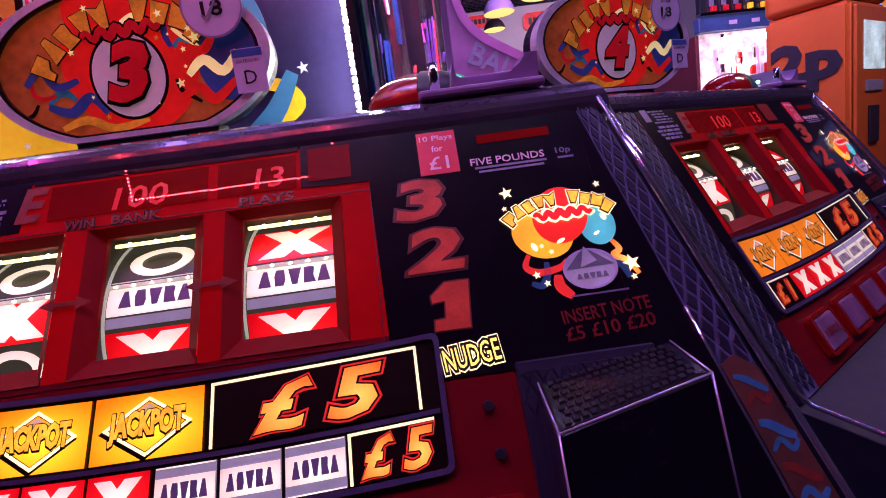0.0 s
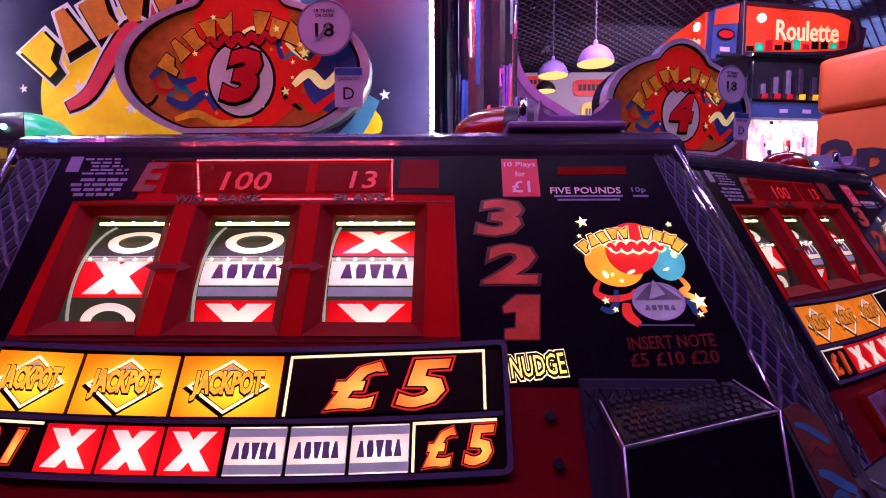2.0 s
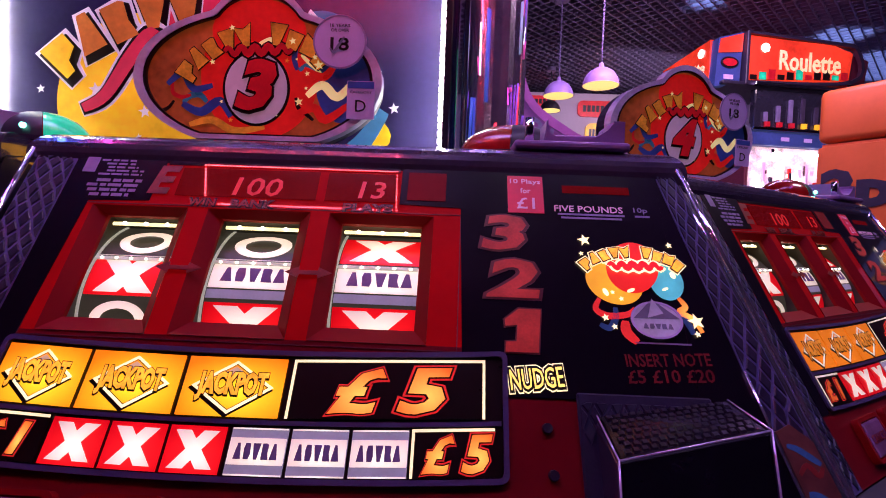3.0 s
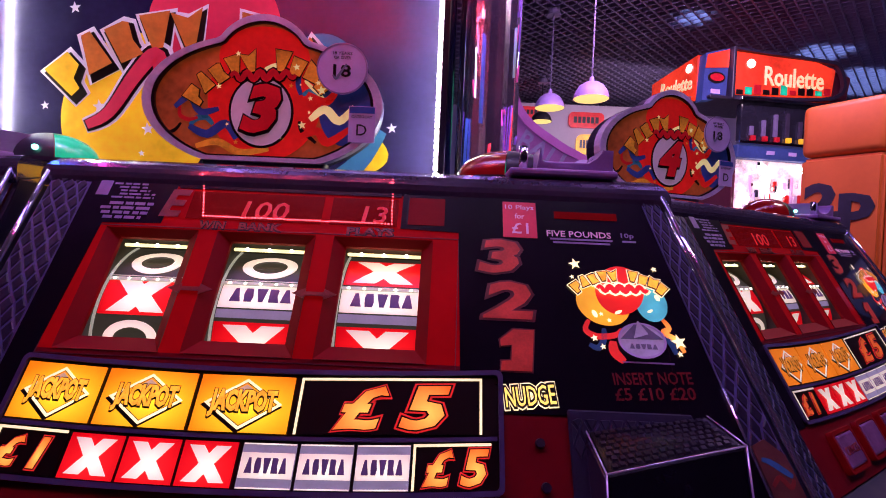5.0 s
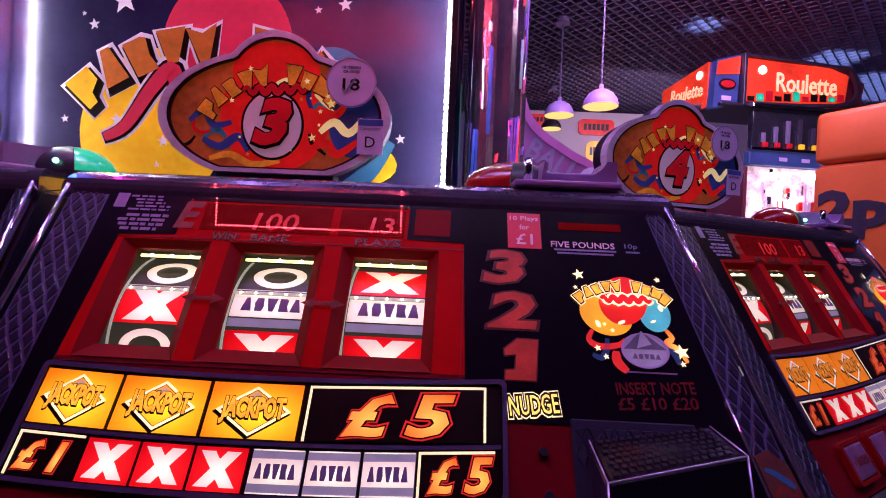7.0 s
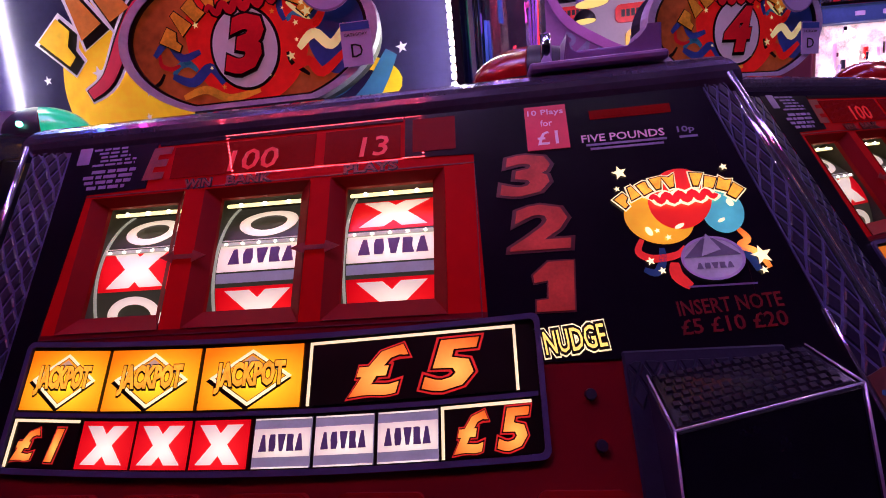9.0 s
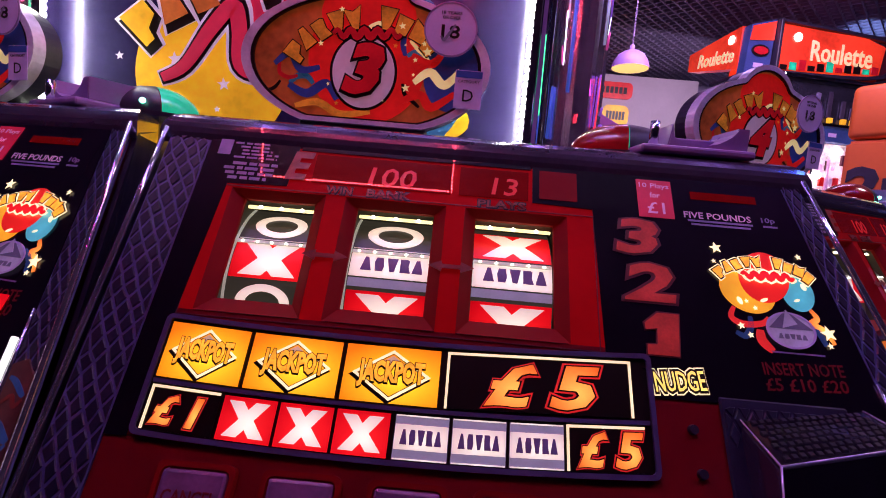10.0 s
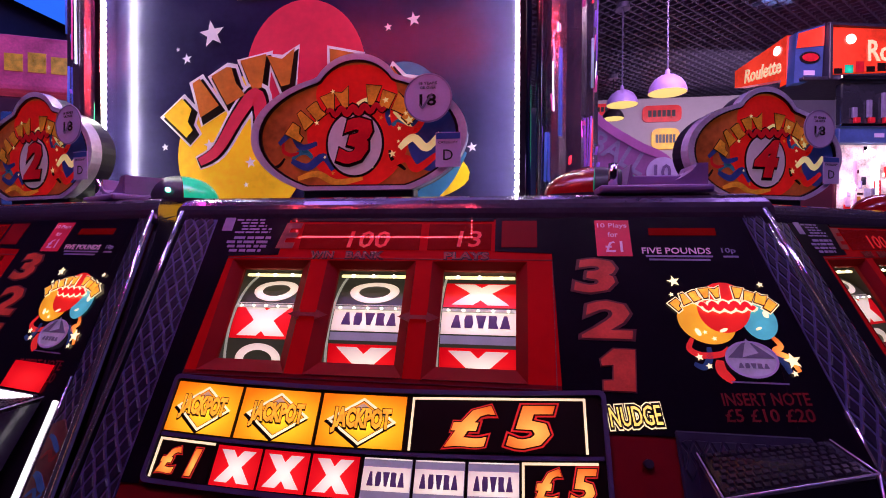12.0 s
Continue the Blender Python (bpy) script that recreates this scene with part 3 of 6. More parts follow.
def slot_machine():
    root = new("slot_machine")
    # cabinet below and behind the glass, hollow where the reels turn
    y0, z0 = on_slope(V0)
    y1, z1 = on_slope(V1)
    part("base_cabinet", fit_sides(extruded_profile([(y0 - 0.14, 0.0), (0.34, 0.0), (0.34, 0.86), (y0 + 0.02, 0.86), (y0 - 0.17, 0.86)], -0.322, 0.405)), BLACK_PLASTIC, root, "black plastic cabinet base")
    part("deck", fit_sides(extruded_profile([(y0 - 0.17, 0.861), (y0 + 0.02, 0.861), (y0 + 0.012, z0 - 0.002), (y0, z0 - 0.003), (y0 - 0.15, z0 - 0.028), (y0 - 0.175, z0 - 0.045)], -0.322, 0.405)), RECESS, root, "dark embossed vinyl deck")
    part("back_cabinet", fit_sides(extruded_profile([(0.22, 0.862), (0.34, 0.862), (0.34, z1 + 0.022), (0.22, z1 + 0.022)], -0.322, 0.405)), BLACK_PLASTIC, root, "black cabinet back")
    for x in (-0.322, 0.405):
        bm = fit_sides(extruded_profile([(y0 + 0.012, 0.862), (0.22, 0.862), (0.22, z1 + 0.01), (y1 + 0.006, z1 - 0.004), (y0 + 0.014, z0 - 0.004)], x, x + (0.006 if x < 0 else -0.006)))
        part("side_wall", bm, BLACK_PLASTIC, root)
    # rounded glossy rim along the top edge
    rim = [(y1 - 0.004, z1 - 0.006)]
    for k in range(9):
        a = radians(200 - 110 * k / 8)
        rim.append((y1 + 0.022 + 0.026 * math.cos(a), z1 - 0.002 + 0.025 * math.sin(a)))
    rim += [(0.22, z1 + 0.023), (0.22, z1 - 0.006)]
    part("top_rim", fit_sides(extruded_profile(rim, -0.322, 0.405)), DARK_CHROME, root, "glossy dark rounded rim")
    # printed glass with three reel openings
    us = [U0] + [x for a, b in WINDOWS for x in (a - LIP, b + LIP)] + [U1]
    lo, hi = WV0 - LIP - 0.004, WV1 + LIP * 0.5
    for a, b, c, d in [(U0, U1, V0, lo), (U0, U1, hi, V1)] + [(us[k], us[k + 1], lo, hi) for k in range(0, len(us), 2)]:
        part("red_glass", prism(bmesh.new(), rect(a, b, c, d), -0.006, 0), RED_LOWER if c == V0 else RED_PANEL, root, "dark red printed glass", PANEL)
    part("glass_wedge", prism(bmesh.new(), [(U1, V1), (U1, V0), (glass_edge(V0), V0), (glass_edge(V1), V1)], -0.006, 0.0010), BLACK_GLASS, root, "black printed glass", PANEL)
    bm = bmesh.new()
    prism(bm, [(0.143, 0.004), (0.176, 0.004), (0.176, -0.022), (U1 - 0.0005, -0.022), (U1 - 0.0005, V1), (0.078, V1), (0.078, 0.158), (0.138, 0.156)], 0.0004, 0.0012)
    part("black_glass", bm, BLACK_GLASS, root, "black printed glass", PANEL)
    part("black_margin", prism(bmesh.new(), [(U0, -0.09), (U0 + 0.018, -0.09), (U0 + 0.030, 0.150), (U0 + 0.09, 0.152), (U0 + 0.094, V1), (U0, V1)], 0.0004, 0.0012), BLACK_GLASS, root, "black printed glass margin", PANEL)
    part("black_top_band", bars([(U0 + 0.096, 0.076, 0.197, V1)], 0.0004, 0.0012), BLACK_GLASS, root, "", PANEL)
    part("red_area_line", band(bmesh.new(), grow(rect(-0.234, 0.138, 0.013, 0.1475), 0.0012), rect(-0.234, 0.138, 0.013, 0.1475), 0.0004, 0.0009), DULL_LINE, root, "", PANEL)
    for (a, b), f in zip(WINDOWS, (("O", "X", "O"), ("O", "B", "X"), ("X", "B", "X"))):
        add_window(root, a, b, f)
    # arrows between the windows
    for u in (-0.1155, 0.0028):
        bm = bmesh.new()
        pts = [(-0.0215, 0), (-0.009, 0.0055), (-0.0085, 0.002), (0.0085, 0.002), (0.009, 0.0055), (0.0215, 0), (0.009, -0.0055), (0.0085, -0.002), (-0.0085, -0.002), (-0.009, -0.0055)]
        prism(bm, [(u + x, 0.0795 + y) for x, y in pts[::-1]], 0.0022, 0.0030)
        part("arrow", bm, LABEL_RED, root, "dull red double arrow", PANEL)
    # award board: violet-black frame and its lit tiles, all on a gently sagging line
    board = ticked(rect(-0.2385, 0.1800, -0.0935, 0.0060, 0.006))
    part("award_board", prism(bmesh.new(), board, 0.0002, 0.0016), INK, root, "black award board", PANEL)
    part("award_board_frame", band(bmesh.new(), board, ticked(rect(-0.2345, 0.1760, -0.0895, 0.0020, 0.004)), 0.0017, 0.0042), FRAME_VIOLET, root, "violet black frame", PANEL)
    part("award_board_rail", prism(bmesh.new(), ticked(rect(-0.2325, 0.1745, -0.0525, -0.0492)), 0.0017, 0.0036), FRAME_VIOLET, root, "violet black rail", PANEL)
    for x0, x1 in ((-0.2315, -0.1632), (-0.1590, -0.0830), (-0.0788, 0.0012)):
        add_jackpot(root, x0, x1, -0.0475, -0.0012)
    add_prize(root, "£5", 0.0070, 0.1620, -0.0475, -0.0012, "lr", 0.0040, 0.0330, 0.095)
    add_prize(root, "£1", -0.2310, -0.1740, -0.0885, -0.0542, "l", 0.000, 0.0215, 0.044)
    add_prize(root, "£5", 0.1065, 0.1695, -0.0885, -0.0542, "l", 0.004, 0.0250, 0.052)
    for k in range(3):
        x = -0.1705 + 0.0462 * k
        tile = part("cross_tile", prism(bmesh.new(), rect(x, x + 0.0432, -0.0885, -0.0550), 0.002, 0.0032), LIT_RED, root, "lit red tile with a white cross", PANEL)
        bm = prism(bmesh.new(), cross(x + 0.0216, -0.0718, 0.0168, 0.0135, 0.0118), 0.0034, 0.0040)
        part("cross", bm, LIT_WHITE, tile, "lit white cross")
    for k in range(3):
        x = -0.0305 + 0.0459 * k
        tile = part("name_tile", prism(bmesh.new(), rect(x, x + 0.0430, -0.0885, -0.0550), 0.002, 0.0030), PURPLE_BAND, root, "lit white tile with violet bands", PANEL)
        part("white_field", bars([(x + 0.0004, x + 0.0426, -0.0810, -0.0622)], 0.0032, 0.0036), LIT_WHITE, tile)
        for y in (-0.0560, -0.0885):
            part("white_line", bars([(x + 0.0004, x + 0.0426, y, y + 0.0010)], 0.0032, 0.0036), LIT_WHITE, tile)
        blocks("name_block", x + 0.0216, -0.0716, 0.034, 0.0115, 5, 0.0038, 0.0042, PURPLE_INK, tile)
    for ob in list(root.children):
        if ob.name.split(".")[0] in ("award_board", "award_board_frame", "award_board_rail", "jackpot_tile", "prize_tile", "cross_tile", "name_tile"):
            for piece in (ob, *ob.children):
                for v in piece.data.vertices:
                    v.co.y += 0.150 * (v.co.x + 0.05) ** 2
    # nudge ladder
    slab = [(0.08, 0.0), (0.96, 0.0), (0.98, 1.0), (0.36, 1.0), (0.0, 0.74), (0.03, 0.58), (0.36, 0.62), (0.36, 0.24), (0.08, 0.22)]
    for text, cx, cy, w in (("3", 0.1795, 0.1300, 0.036), ("2", 0.1865, 0.0825, 0.041), ("1", 0.1935, 0.0335, 0.031)):
        for name, mm, n0, weight, lab in (("ladder_line", DULL_LINE, 0.0014, 0.075, "dim outline"), ("ladder_digit", DULL_RED, 0.0020, 0.035, "unlit red brown digit %s" % text)):
            if text == "1":
                one = [(cx + (x - 0.5) * w + (y - 0.5) * 0.003, cy + (y - 0.5) * 0.0385) for x, y in slab]
                bm = prism(bmesh.new(), grow(one, 0.0018) if name == "ladder_line" else one, n0, n0 + 0.0005)
            else:
                bm = word(text, cx, cy, 0.0350, n0, 0.0005, w, weight, 0.1)
            part(name, bm, mm, root, lab, PANEL)
    part("nudge_halo", word("NUDGE", 0.2035, -0.0070, 0.0165, 0.0014, 0.0005, 0.0430, 0.150, 0.0, 6), LIT_CREAM, root, "lit cream halo of the nudge lamp", PANEL)
    part("nudge_line", word("NUDGE", 0.2035, -0.0070, 0.0165, 0.0022, 0.0003, 0.0430, 0.105, 0.0, 6), INK, root, "", PANEL)
    part("nudge_word", word("NUDGE", 0.2035, -0.0070, 0.0165, 0.0027, 0.0004, 0.0430, 0.005, 0.0, 6), NUDGE_YELLOW, root, "lit yellow lettering", PANEL)
    for x, y in ((0.2100, -0.0450), (0.2130, -0.0780)):
        bm = bmesh.new()
        bmesh.ops.create_cone(bm, cap_ends=True, segments=16, radius1=0.0042, radius2=0.0036, depth=0.004, matrix=Matrix.Translation((x, y, 0.002)))
        part("lock_stud", bm, BLACK_PLASTIC, root, "", PANEL)
    # displays, labels and notices along the top
    part("display_window", bars([(-0.145, -0.005, 0.1595, 0.1935), (0.004, 0.074, 0.1595, 0.1935)], 0.0004, 0.0012), LED_RED_DIM, root, "dim red display window", PANEL)
    part("bank_figure", word("100", -0.064, 0.1725, 0.0215, 0.0014, 0.0003, 0.048, 0.01, 0.12), LED_RED, root, "red lit digits", PANEL)
    part("plays_figure", word("13", 0.050, 0.1735, 0.0200, 0.0014, 0.0003, 0.026, 0.01, 0.12), LED_RED, root, "red lit digits", PANEL)
    for text, cx, w in (("WIN", -0.1155, 0.026), ("BANK", -0.0655, 0.043), ("PLAYS", 0.0475, 0.047)):
        part("label_line", word(text, cx + 0.0004, 0.1518, 0.0092, 0.0012, 0.0002, w, 0.07), INK, root, "", PANEL)
        part("label", word(text, cx, 0.1520, 0.0080, 0.0016, 0.0003, w, 0.015), LABEL_RED, root, "dull red lettering %s" % text, PANEL)
    # small print of the notice: lines of words too small to read
    rnd = random.Random(31)
    for k in range(9):
        h = 0.0021 if k < 5 else 0.0034
        y = 0.2005 - 0.0044 * k if k < 5 else 0.1760 - 0.0058 * (k - 5)
        x, end = -0.232 + rnd.uniform(0, 0.010) - (0.006 if k > 4 else 0), -0.186 + rnd.uniform(-0.012, 0.004)
        while x < end:
            w = rnd.uniform(0.005, 0.014)
            part("notice_word", bars([(x, min(end, x + w), y - h, y)], 0.0014, 0.0017), LILAC_INK, root, "", PANEL)
            x += w + rnd.uniform(0.0014, 0.0034)
    part("notice_panel", bars([(-0.2475, -0.2345, 0.184, 0.203)], 0.0014, 0.0018), LILAC_INK, root, "pale violet notice symbol", PANEL)
    part("notice_mark", word("E", -0.160, 0.1775, 0.031, 0.0014, 0.0003, 0.023, 0.04, 0.2), LABEL_RED, root, "dull orange letter", PANEL)
    part("dark_patch", prism(bmesh.new(), rect(0.085, 0.123, 0.163, 0.197), 0.0014, 0.0018), RED_BEZEL, root, "dark red square patch", PANEL)
    stick = part("price_sticker", prism(bmesh.new(), rect(0.184, 0.219, 0.153, 0.197), 0.0014, 0.0022), RED_STICKER, root, "red price sticker", PANEL)
    for text, cy, h, w in (("10 Plays", 0.1895, 0.0070, 0.030), ("for", 0.1790, 0.0062, 0.010), ("£1", 0.1640, 0.0130, 0.017)):
        part("sticker_text", word(text, 0.2015, cy, h, 0.0024, 0.0002, w, 0.01), PINK_PAPER, stick)
    part("coin_display", bars([(0.238, 0.304, 0.1785, 0.1875)], 0.0014, 0.0018), LED_RED_DIM, root, "dim red note display", PANEL)
    part("coin_word", word("INSERT COIN", 0.270, 0.183, 0.0060, 0.0020, 0.0002, 0.055, 0.01), LED_RED_DIM, root, "red lettering", PANEL)
    part("pounds_word", word("FIVE POUNDS", 0.2620, 0.1600, 0.0070, 0.0014, 0.0003, 0.066, 0.012), PINK_PAPER, root, "pale violet lettering", PANEL)
    part("pounds_small", word("10p", 0.3120, 0.1600, 0.0070, 0.0014, 0.0003, 0.013, 0.012), LILAC_INK, root, "pale violet lettering", PANEL)
    for row in ((0.232, 0.296, 0.1525, 0.1545), (0.235, 0.293, 0.1485, 0.1505), (0.306, 0.320, 0.1525, 0.1545)):
        part("pounds_line", bars([row], 0.0014, 0.0017), LILAC_INK, root, "", PANEL)
    # lit balloon picture
    part("balloon", prism(bmesh.new(), oval(0.2770, 0.0830, 0.0255, 0.0215, 40, -22), 0.0014, 0.0018), YELLOW_BALL, root, "lit yellow balloon", PANEL)
    part("balloon", prism(bmesh.new(), oval(0.2950, 0.0980, 0.0230, 0.0265, 40, -25), 0.0019, 0.0023), RED_BALL, root, "lit red balloon", PANEL)
    part("balloon", prism(bmesh.new(), oval(0.3235, 0.0850, 0.0150, 0.0185, 40, 0), 0.0019, 0.0022), CYAN_BALL, root, "lit cyan balloon", PANEL)
    for x, y, a, b in ((0.268, 0.072, 0.0022, 0.0040), (0.2905, 0.0745, 0.0040, 0.0016), (0.3300, 0.0910, 0.0022, 0.0034), (0.3210, 0.0770, 0.0030, 0.0012), (0.2900, 0.1140, 0.0050, 0.0014)):
        part("glint", prism(bmesh.new(), oval(x, y, a, b, 16, 25), 0.0024, 0.0026), LIT_CREAM, root, "", PANEL)
    slots = (1, 0.95, 0.9, 0.9, 1, 0, 1, 0.9, 0.95, 1)
    arc_blocks("title_line", 0.2955, 0.0460, 0.0680, 133, 49, 0.0118, slots, 0.0026, 0.0030, LIT_CREAM, root, 0.0021, "lit cream title outline", PANEL)
    arc_blocks("title_shadow", 0.2955, 0.0460, 0.0680, 133, 49, 0.0118, slots, 0.00315, 0.0034, INK, root, 0.0010, "", PANEL)
    arc_blocks("title_block", 0.2955, 0.0460, 0.0680, 133, 49, 0.0112, slots, 0.0036, 0.0039, JACK_LETTER, root, -0.0003, "plain amber title block", PANEL)
    part("flourish_line", stroke(bmesh.new(), wave(0.272, 0.322, 0.0975, 0.0985, 5, 0.0026), 0.0105, 0.0041, 0.0043), LIT_CREAM, root, "", PANEL)
    part("flourish", stroke(bmesh.new(), wave(0.273, 0.321, 0.0975, 0.0985, 5, 0.0028), 0.0060, 0.0045, 0.0048), LIT_RED, root, "red flourish", PANEL)
    for x, y, r in ((0.2540, 0.1245, 0.0062), (0.3320, 0.1220, 0.0032), (0.2500, 0.1100, 0.0025), (0.3420, 0.0475, 0.0075), (0.2650, 0.0480, 0.0035), (0.3410, 0.0360, 0.0030), (0.2720, 0.0400, 0.003), (0.281, 0.066, 0.0025), (0.274, 0.072, 0.0022)):
        part("star", prism(bmesh.new(), star(x, y, r, 12), 0.0024, 0.0028), LIT_CREAM, root, "lit cream star", PANEL)
    for pts, w, m in (([(0.262, 0.066), (0.258, 0.056), (0.268, 0.050), (0.285, 0.052), (0.292, 0.058)], 0.0060, LIT_RED_LINE), ([(0.331, 0.070), (0.336, 0.061), (0.330, 0.056), (0.340, 0.050), (0.346, 0.038)], 0.0055, LIT_FLAME), ([(0.275, 0.058), (0.274, 0.048), (0.268, 0.039), (0.260, 0.042)], 0.0060, BLUE_RIBBON), ([(0.322, 0.058), (0.334, 0.048), (0.338, 0.036)], 0.0060, BLUE_RIBBON), ([(0.282, 0.046), (0.282, 0.036), (0.290, 0.027)], 0.0090, LIT_RED_LINE)):
        part("ribbon", stroke(bmesh.new(), pts, w, 0.0014, 0.0017), m, root, "curled ribbon", PANEL)
    badge = part("badge", prism(bmesh.new(), oval(0.3080, 0.0470, 0.0215, 0.0165, 40), 0.0030, 0.0036), SILVER, root, "silver violet oval badge", PANEL)
    part("badge_rim", band(bmesh.new(), oval(0.3080, 0.0470, 0.0220, 0.0170, 40), oval(0.3080, 0.0470, 0.0200, 0.0152, 40), 0.0037, 0.0042), LILAC, badge)
    part("badge_peak", prism(bmesh.new(), [(0.2885, 0.0480), (0.3275, 0.0485), (0.3065, 0.0660)], 0.0038, 0.0042), GREY_PURPLE, badge)
    part("badge_peak_light", prism(bmesh.new(), [(0.3065, 0.0660), (0.3005, 0.0485), (0.3145, 0.0530)], 0.0043, 0.0046), SILVER, badge)
    blocks("badge_block", 0.3085, 0.0412, 0.026, 0.0045, 5, 0.0038, 0.0042, GREY_PURPLE, badge)
    part("copyright_bar", bars([(0.288, 0.3345, 0.0262, 0.0276)], 0.0014, 0.0017), LILAC_INK, root, "", PANEL)
    for text, cy, w in (("INSERT NOTE", 0.0130, 0.070), ("£5 £10 £20", -0.0005, 0.070)):
        part("note_word", word(text, 0.3125, cy, 0.0105, 0.0014, 0.0003, w, 0.012, 0, 3), NOTE_RED, root, "dim red lettering", PANEL)
    # embossed strips and chrome trims down both sides
    for side in (0, 1):
        lo_u, hi_u = ((lambda v: -0.3020), (lambda v: U0 - 0.001)) if side == 0 else ((lambda v: glass_edge(v) + 0.001), (lambda v: trim_edge(v) - 0.005))
        quad = [(lo_u(V0), V0), (hi_u(V0), V0), (hi_u(V1), V1), (lo_u(V1), V1)]
        strip_ob = part("vinyl_strip", prism(bmesh.new(), quad, -0.006, 0.0006), CROC_GROUND, root, "dark violet embossed crocodile strip", PANEL)
        bm = croc_strip(0, 1, V0, V1, 0.0115, 3 if side == 0 else 2)
        for v in bm.verts:
            a, b = lo_u(v.co.y) + 0.001, hi_u(v.co.y) - 0.001
            v.co.x, v.co.z = a + (b - a) * v.co.x, v.co.z + 0.0007
        tagged(part("scale_relief", bm, CROC, strip_ob), kind="stuff")
    for edge in ((lambda v: -0.3075), trim_edge):
        bend = [(edge(v), *on_slope(v, 0.004)) for v in (V1 + 0.003, 0.12, 0.03, -0.06, V0 + 0.012)]
        u = edge(V0)
        bend += [(u, y0 - 0.010, z0 + 0.003), (u, y0 - 0.15, z0 - 0.022), (u, y0 - 0.176, z0 - 0.05)]
        smooth(part("chrome_trim", tube(bend, 0.0027), TRIM, root, "chrome edge trim"))
    inner = [(glass_edge(v) + 0.0005, *on_slope(v, 0.0025)) for v in (0.006, -0.04, -0.09, -0.13, V0 + 0.006)]
    smooth(part("inner_trim", tube(inner, 0.0013, 8), TRIM, root, "thin chrome line beside the note reader"))
    # printed plate at the foot of the right-hand strip
    e0, e1 = (lambda v: glass_edge(v) + 0.003), (lambda v: trim_edge(v) - 0.006)
    cheek = part("cheek_plate", prism(bmesh.new(), [(e0(-0.160), -0.160), (e1(-0.160), -0.160), (e1(-0.046), -0.046), (e1(-0.036) - 0.012, -0.034), (e0(-0.040), -0.040)], 0.0008, 0.0030), CHEEK_PRINT, root, "orange printed plate", PANEL)
    for a, b, w, mm in ((-0.050, -0.062, 0.005, BLUE_RIBBON), (-0.070, -0.064, 0.004, LABEL_RED), (-0.083, -0.094, 0.007, BLUE_RIBBON), (-0.102, -0.096, 0.004, BLUE_RIBBON), (-0.112, -0.122, 0.006, LABEL_RED), (-0.134, -0.128, 0.005, BLUE_RIBBON), (-0.146, -0.152, 0.004, NOTE_RED)):
        part("cheek_ribbon", stroke(bmesh.new(), [(e0(a) + 0.003, a), (e0(a) + 0.010, (a + b) / 2 + 0.004), (e0(b) + 0.018, (a + b) / 2 - 0.003), (e1(b) - 0.003, b)], w, 0.0031, 0.0034), mm, cheek)
    # hold buttons and start button below the board
    for k, (a, b) in enumerate(((-0.205, -0.145), (-0.125, -0.065), (-0.045, 0.015), (0.035, 0.095))):
        btn = part("hold_button_frame", band(bmesh.new(), rect(a, b, -0.152, -0.104, 0.006), rect(a + 0.004, b - 0.004, -0.148, -0.108, 0.005), 0.0005, 0.008), RED_BEZEL, root, "red button surround", PANEL)
        part("hold_button", soft_box(a + 0.005, b - 0.005, -0.147, -0.109, 0.001, 0.009, 0.003), BUTTON, btn, "clear violet square button")
        if k == 0:
            part("button_word", word("CANCEL", (a + b) / 2, -0.128, 0.009, 0.0092, 0.0003, 0.040, 0.02), NOTE_RED, btn, "dark red lettering")
    btn = part("start_button_frame", band(bmesh.new(), rect(0.168, 0.226, -0.160, -0.104, 0.006), rect(0.172, 0.222, -0.156, -0.108, 0.005), 0.0005, 0.009), RED_BEZEL, root, "red button surround", PANEL)
    part("start_button", soft_box(0.173, 0.221, -0.155, -0.109, 0.001, 0.011, 0.003), LIT_RED, btn, "lit pink red square start button")
    part("start_word", word("START", 0.197, -0.128, 0.012, 0.0112, 0.0004, 0.038, 0.03), LIT_CREAM, btn, "lit cream lettering")
    # note reader hood standing out of the glass
    part("hood_recess", soft_box(0.234, 0.3400, -0.160, -0.017, 0.0005, 0.004, 0.0015, 1), RECESS, root, "embossed violet recess plate", PANEL)
    ob = part("hood_relief", croc_strip(0.236, 0.3380, -0.060, -0.024, 0.0115), CROC, root, "", PANEL)
    ob.location = PANEL @ Vector((0, 0, 0.0041))
    tagged(ob, kind="stuff")
    bm = bmesh.new()
    near = ((0.2480, [(-0.034, 0.004), (-0.071, 0.044), (-0.146, 0.028), (-0.160, 0.004)]), (0.3520, [(-0.018, 0.004), (-0.048, 0.049), (-0.130, 0.030), (-0.156, 0.004)]))
    rings = [[bm.verts.new((x, v, n)) for v, n in prof] for x, prof in near]
    for k in range(4):
        bm.faces.new((rings[0][k], rings[0][(k + 1) % 4], rings[1][(k + 1) % 4], rings[1][k]))
    bm.faces.new(rings[0][::-1])
    bm.faces.new(rings[1])
    bmesh.ops.bevel(bm, geom=bm.edges[:], offset=0.0025, segments=2, affect="EDGES")
    hood = part("note_reader_hood", bm, SMOKED, root, "smoked plastic note reader hood", PANEL)
    (xa, pa), (xb, pb) = near
    for name, corners, mm in (("hood_side", [(xa, *q) for q in pa], ACRYLIC), ("hood_side", [(xb, *q) for q in pb[::-1]], ACRYLIC), ("hood_top", [(xa, *pa[0]), (xa, *pa[1]), (xb, *pb[1]), (xb, *pb[0])], None)):
        q = [Vector(c) for c in corners]
        out = (q[1] - q[0]).cross(q[2] - q[1]).normalized()
        mid = sum(q, Vector()) / len(q)
        if out.dot(mid - Vector((0.30, -0.085, 0.02))) < 0:
            out = -out
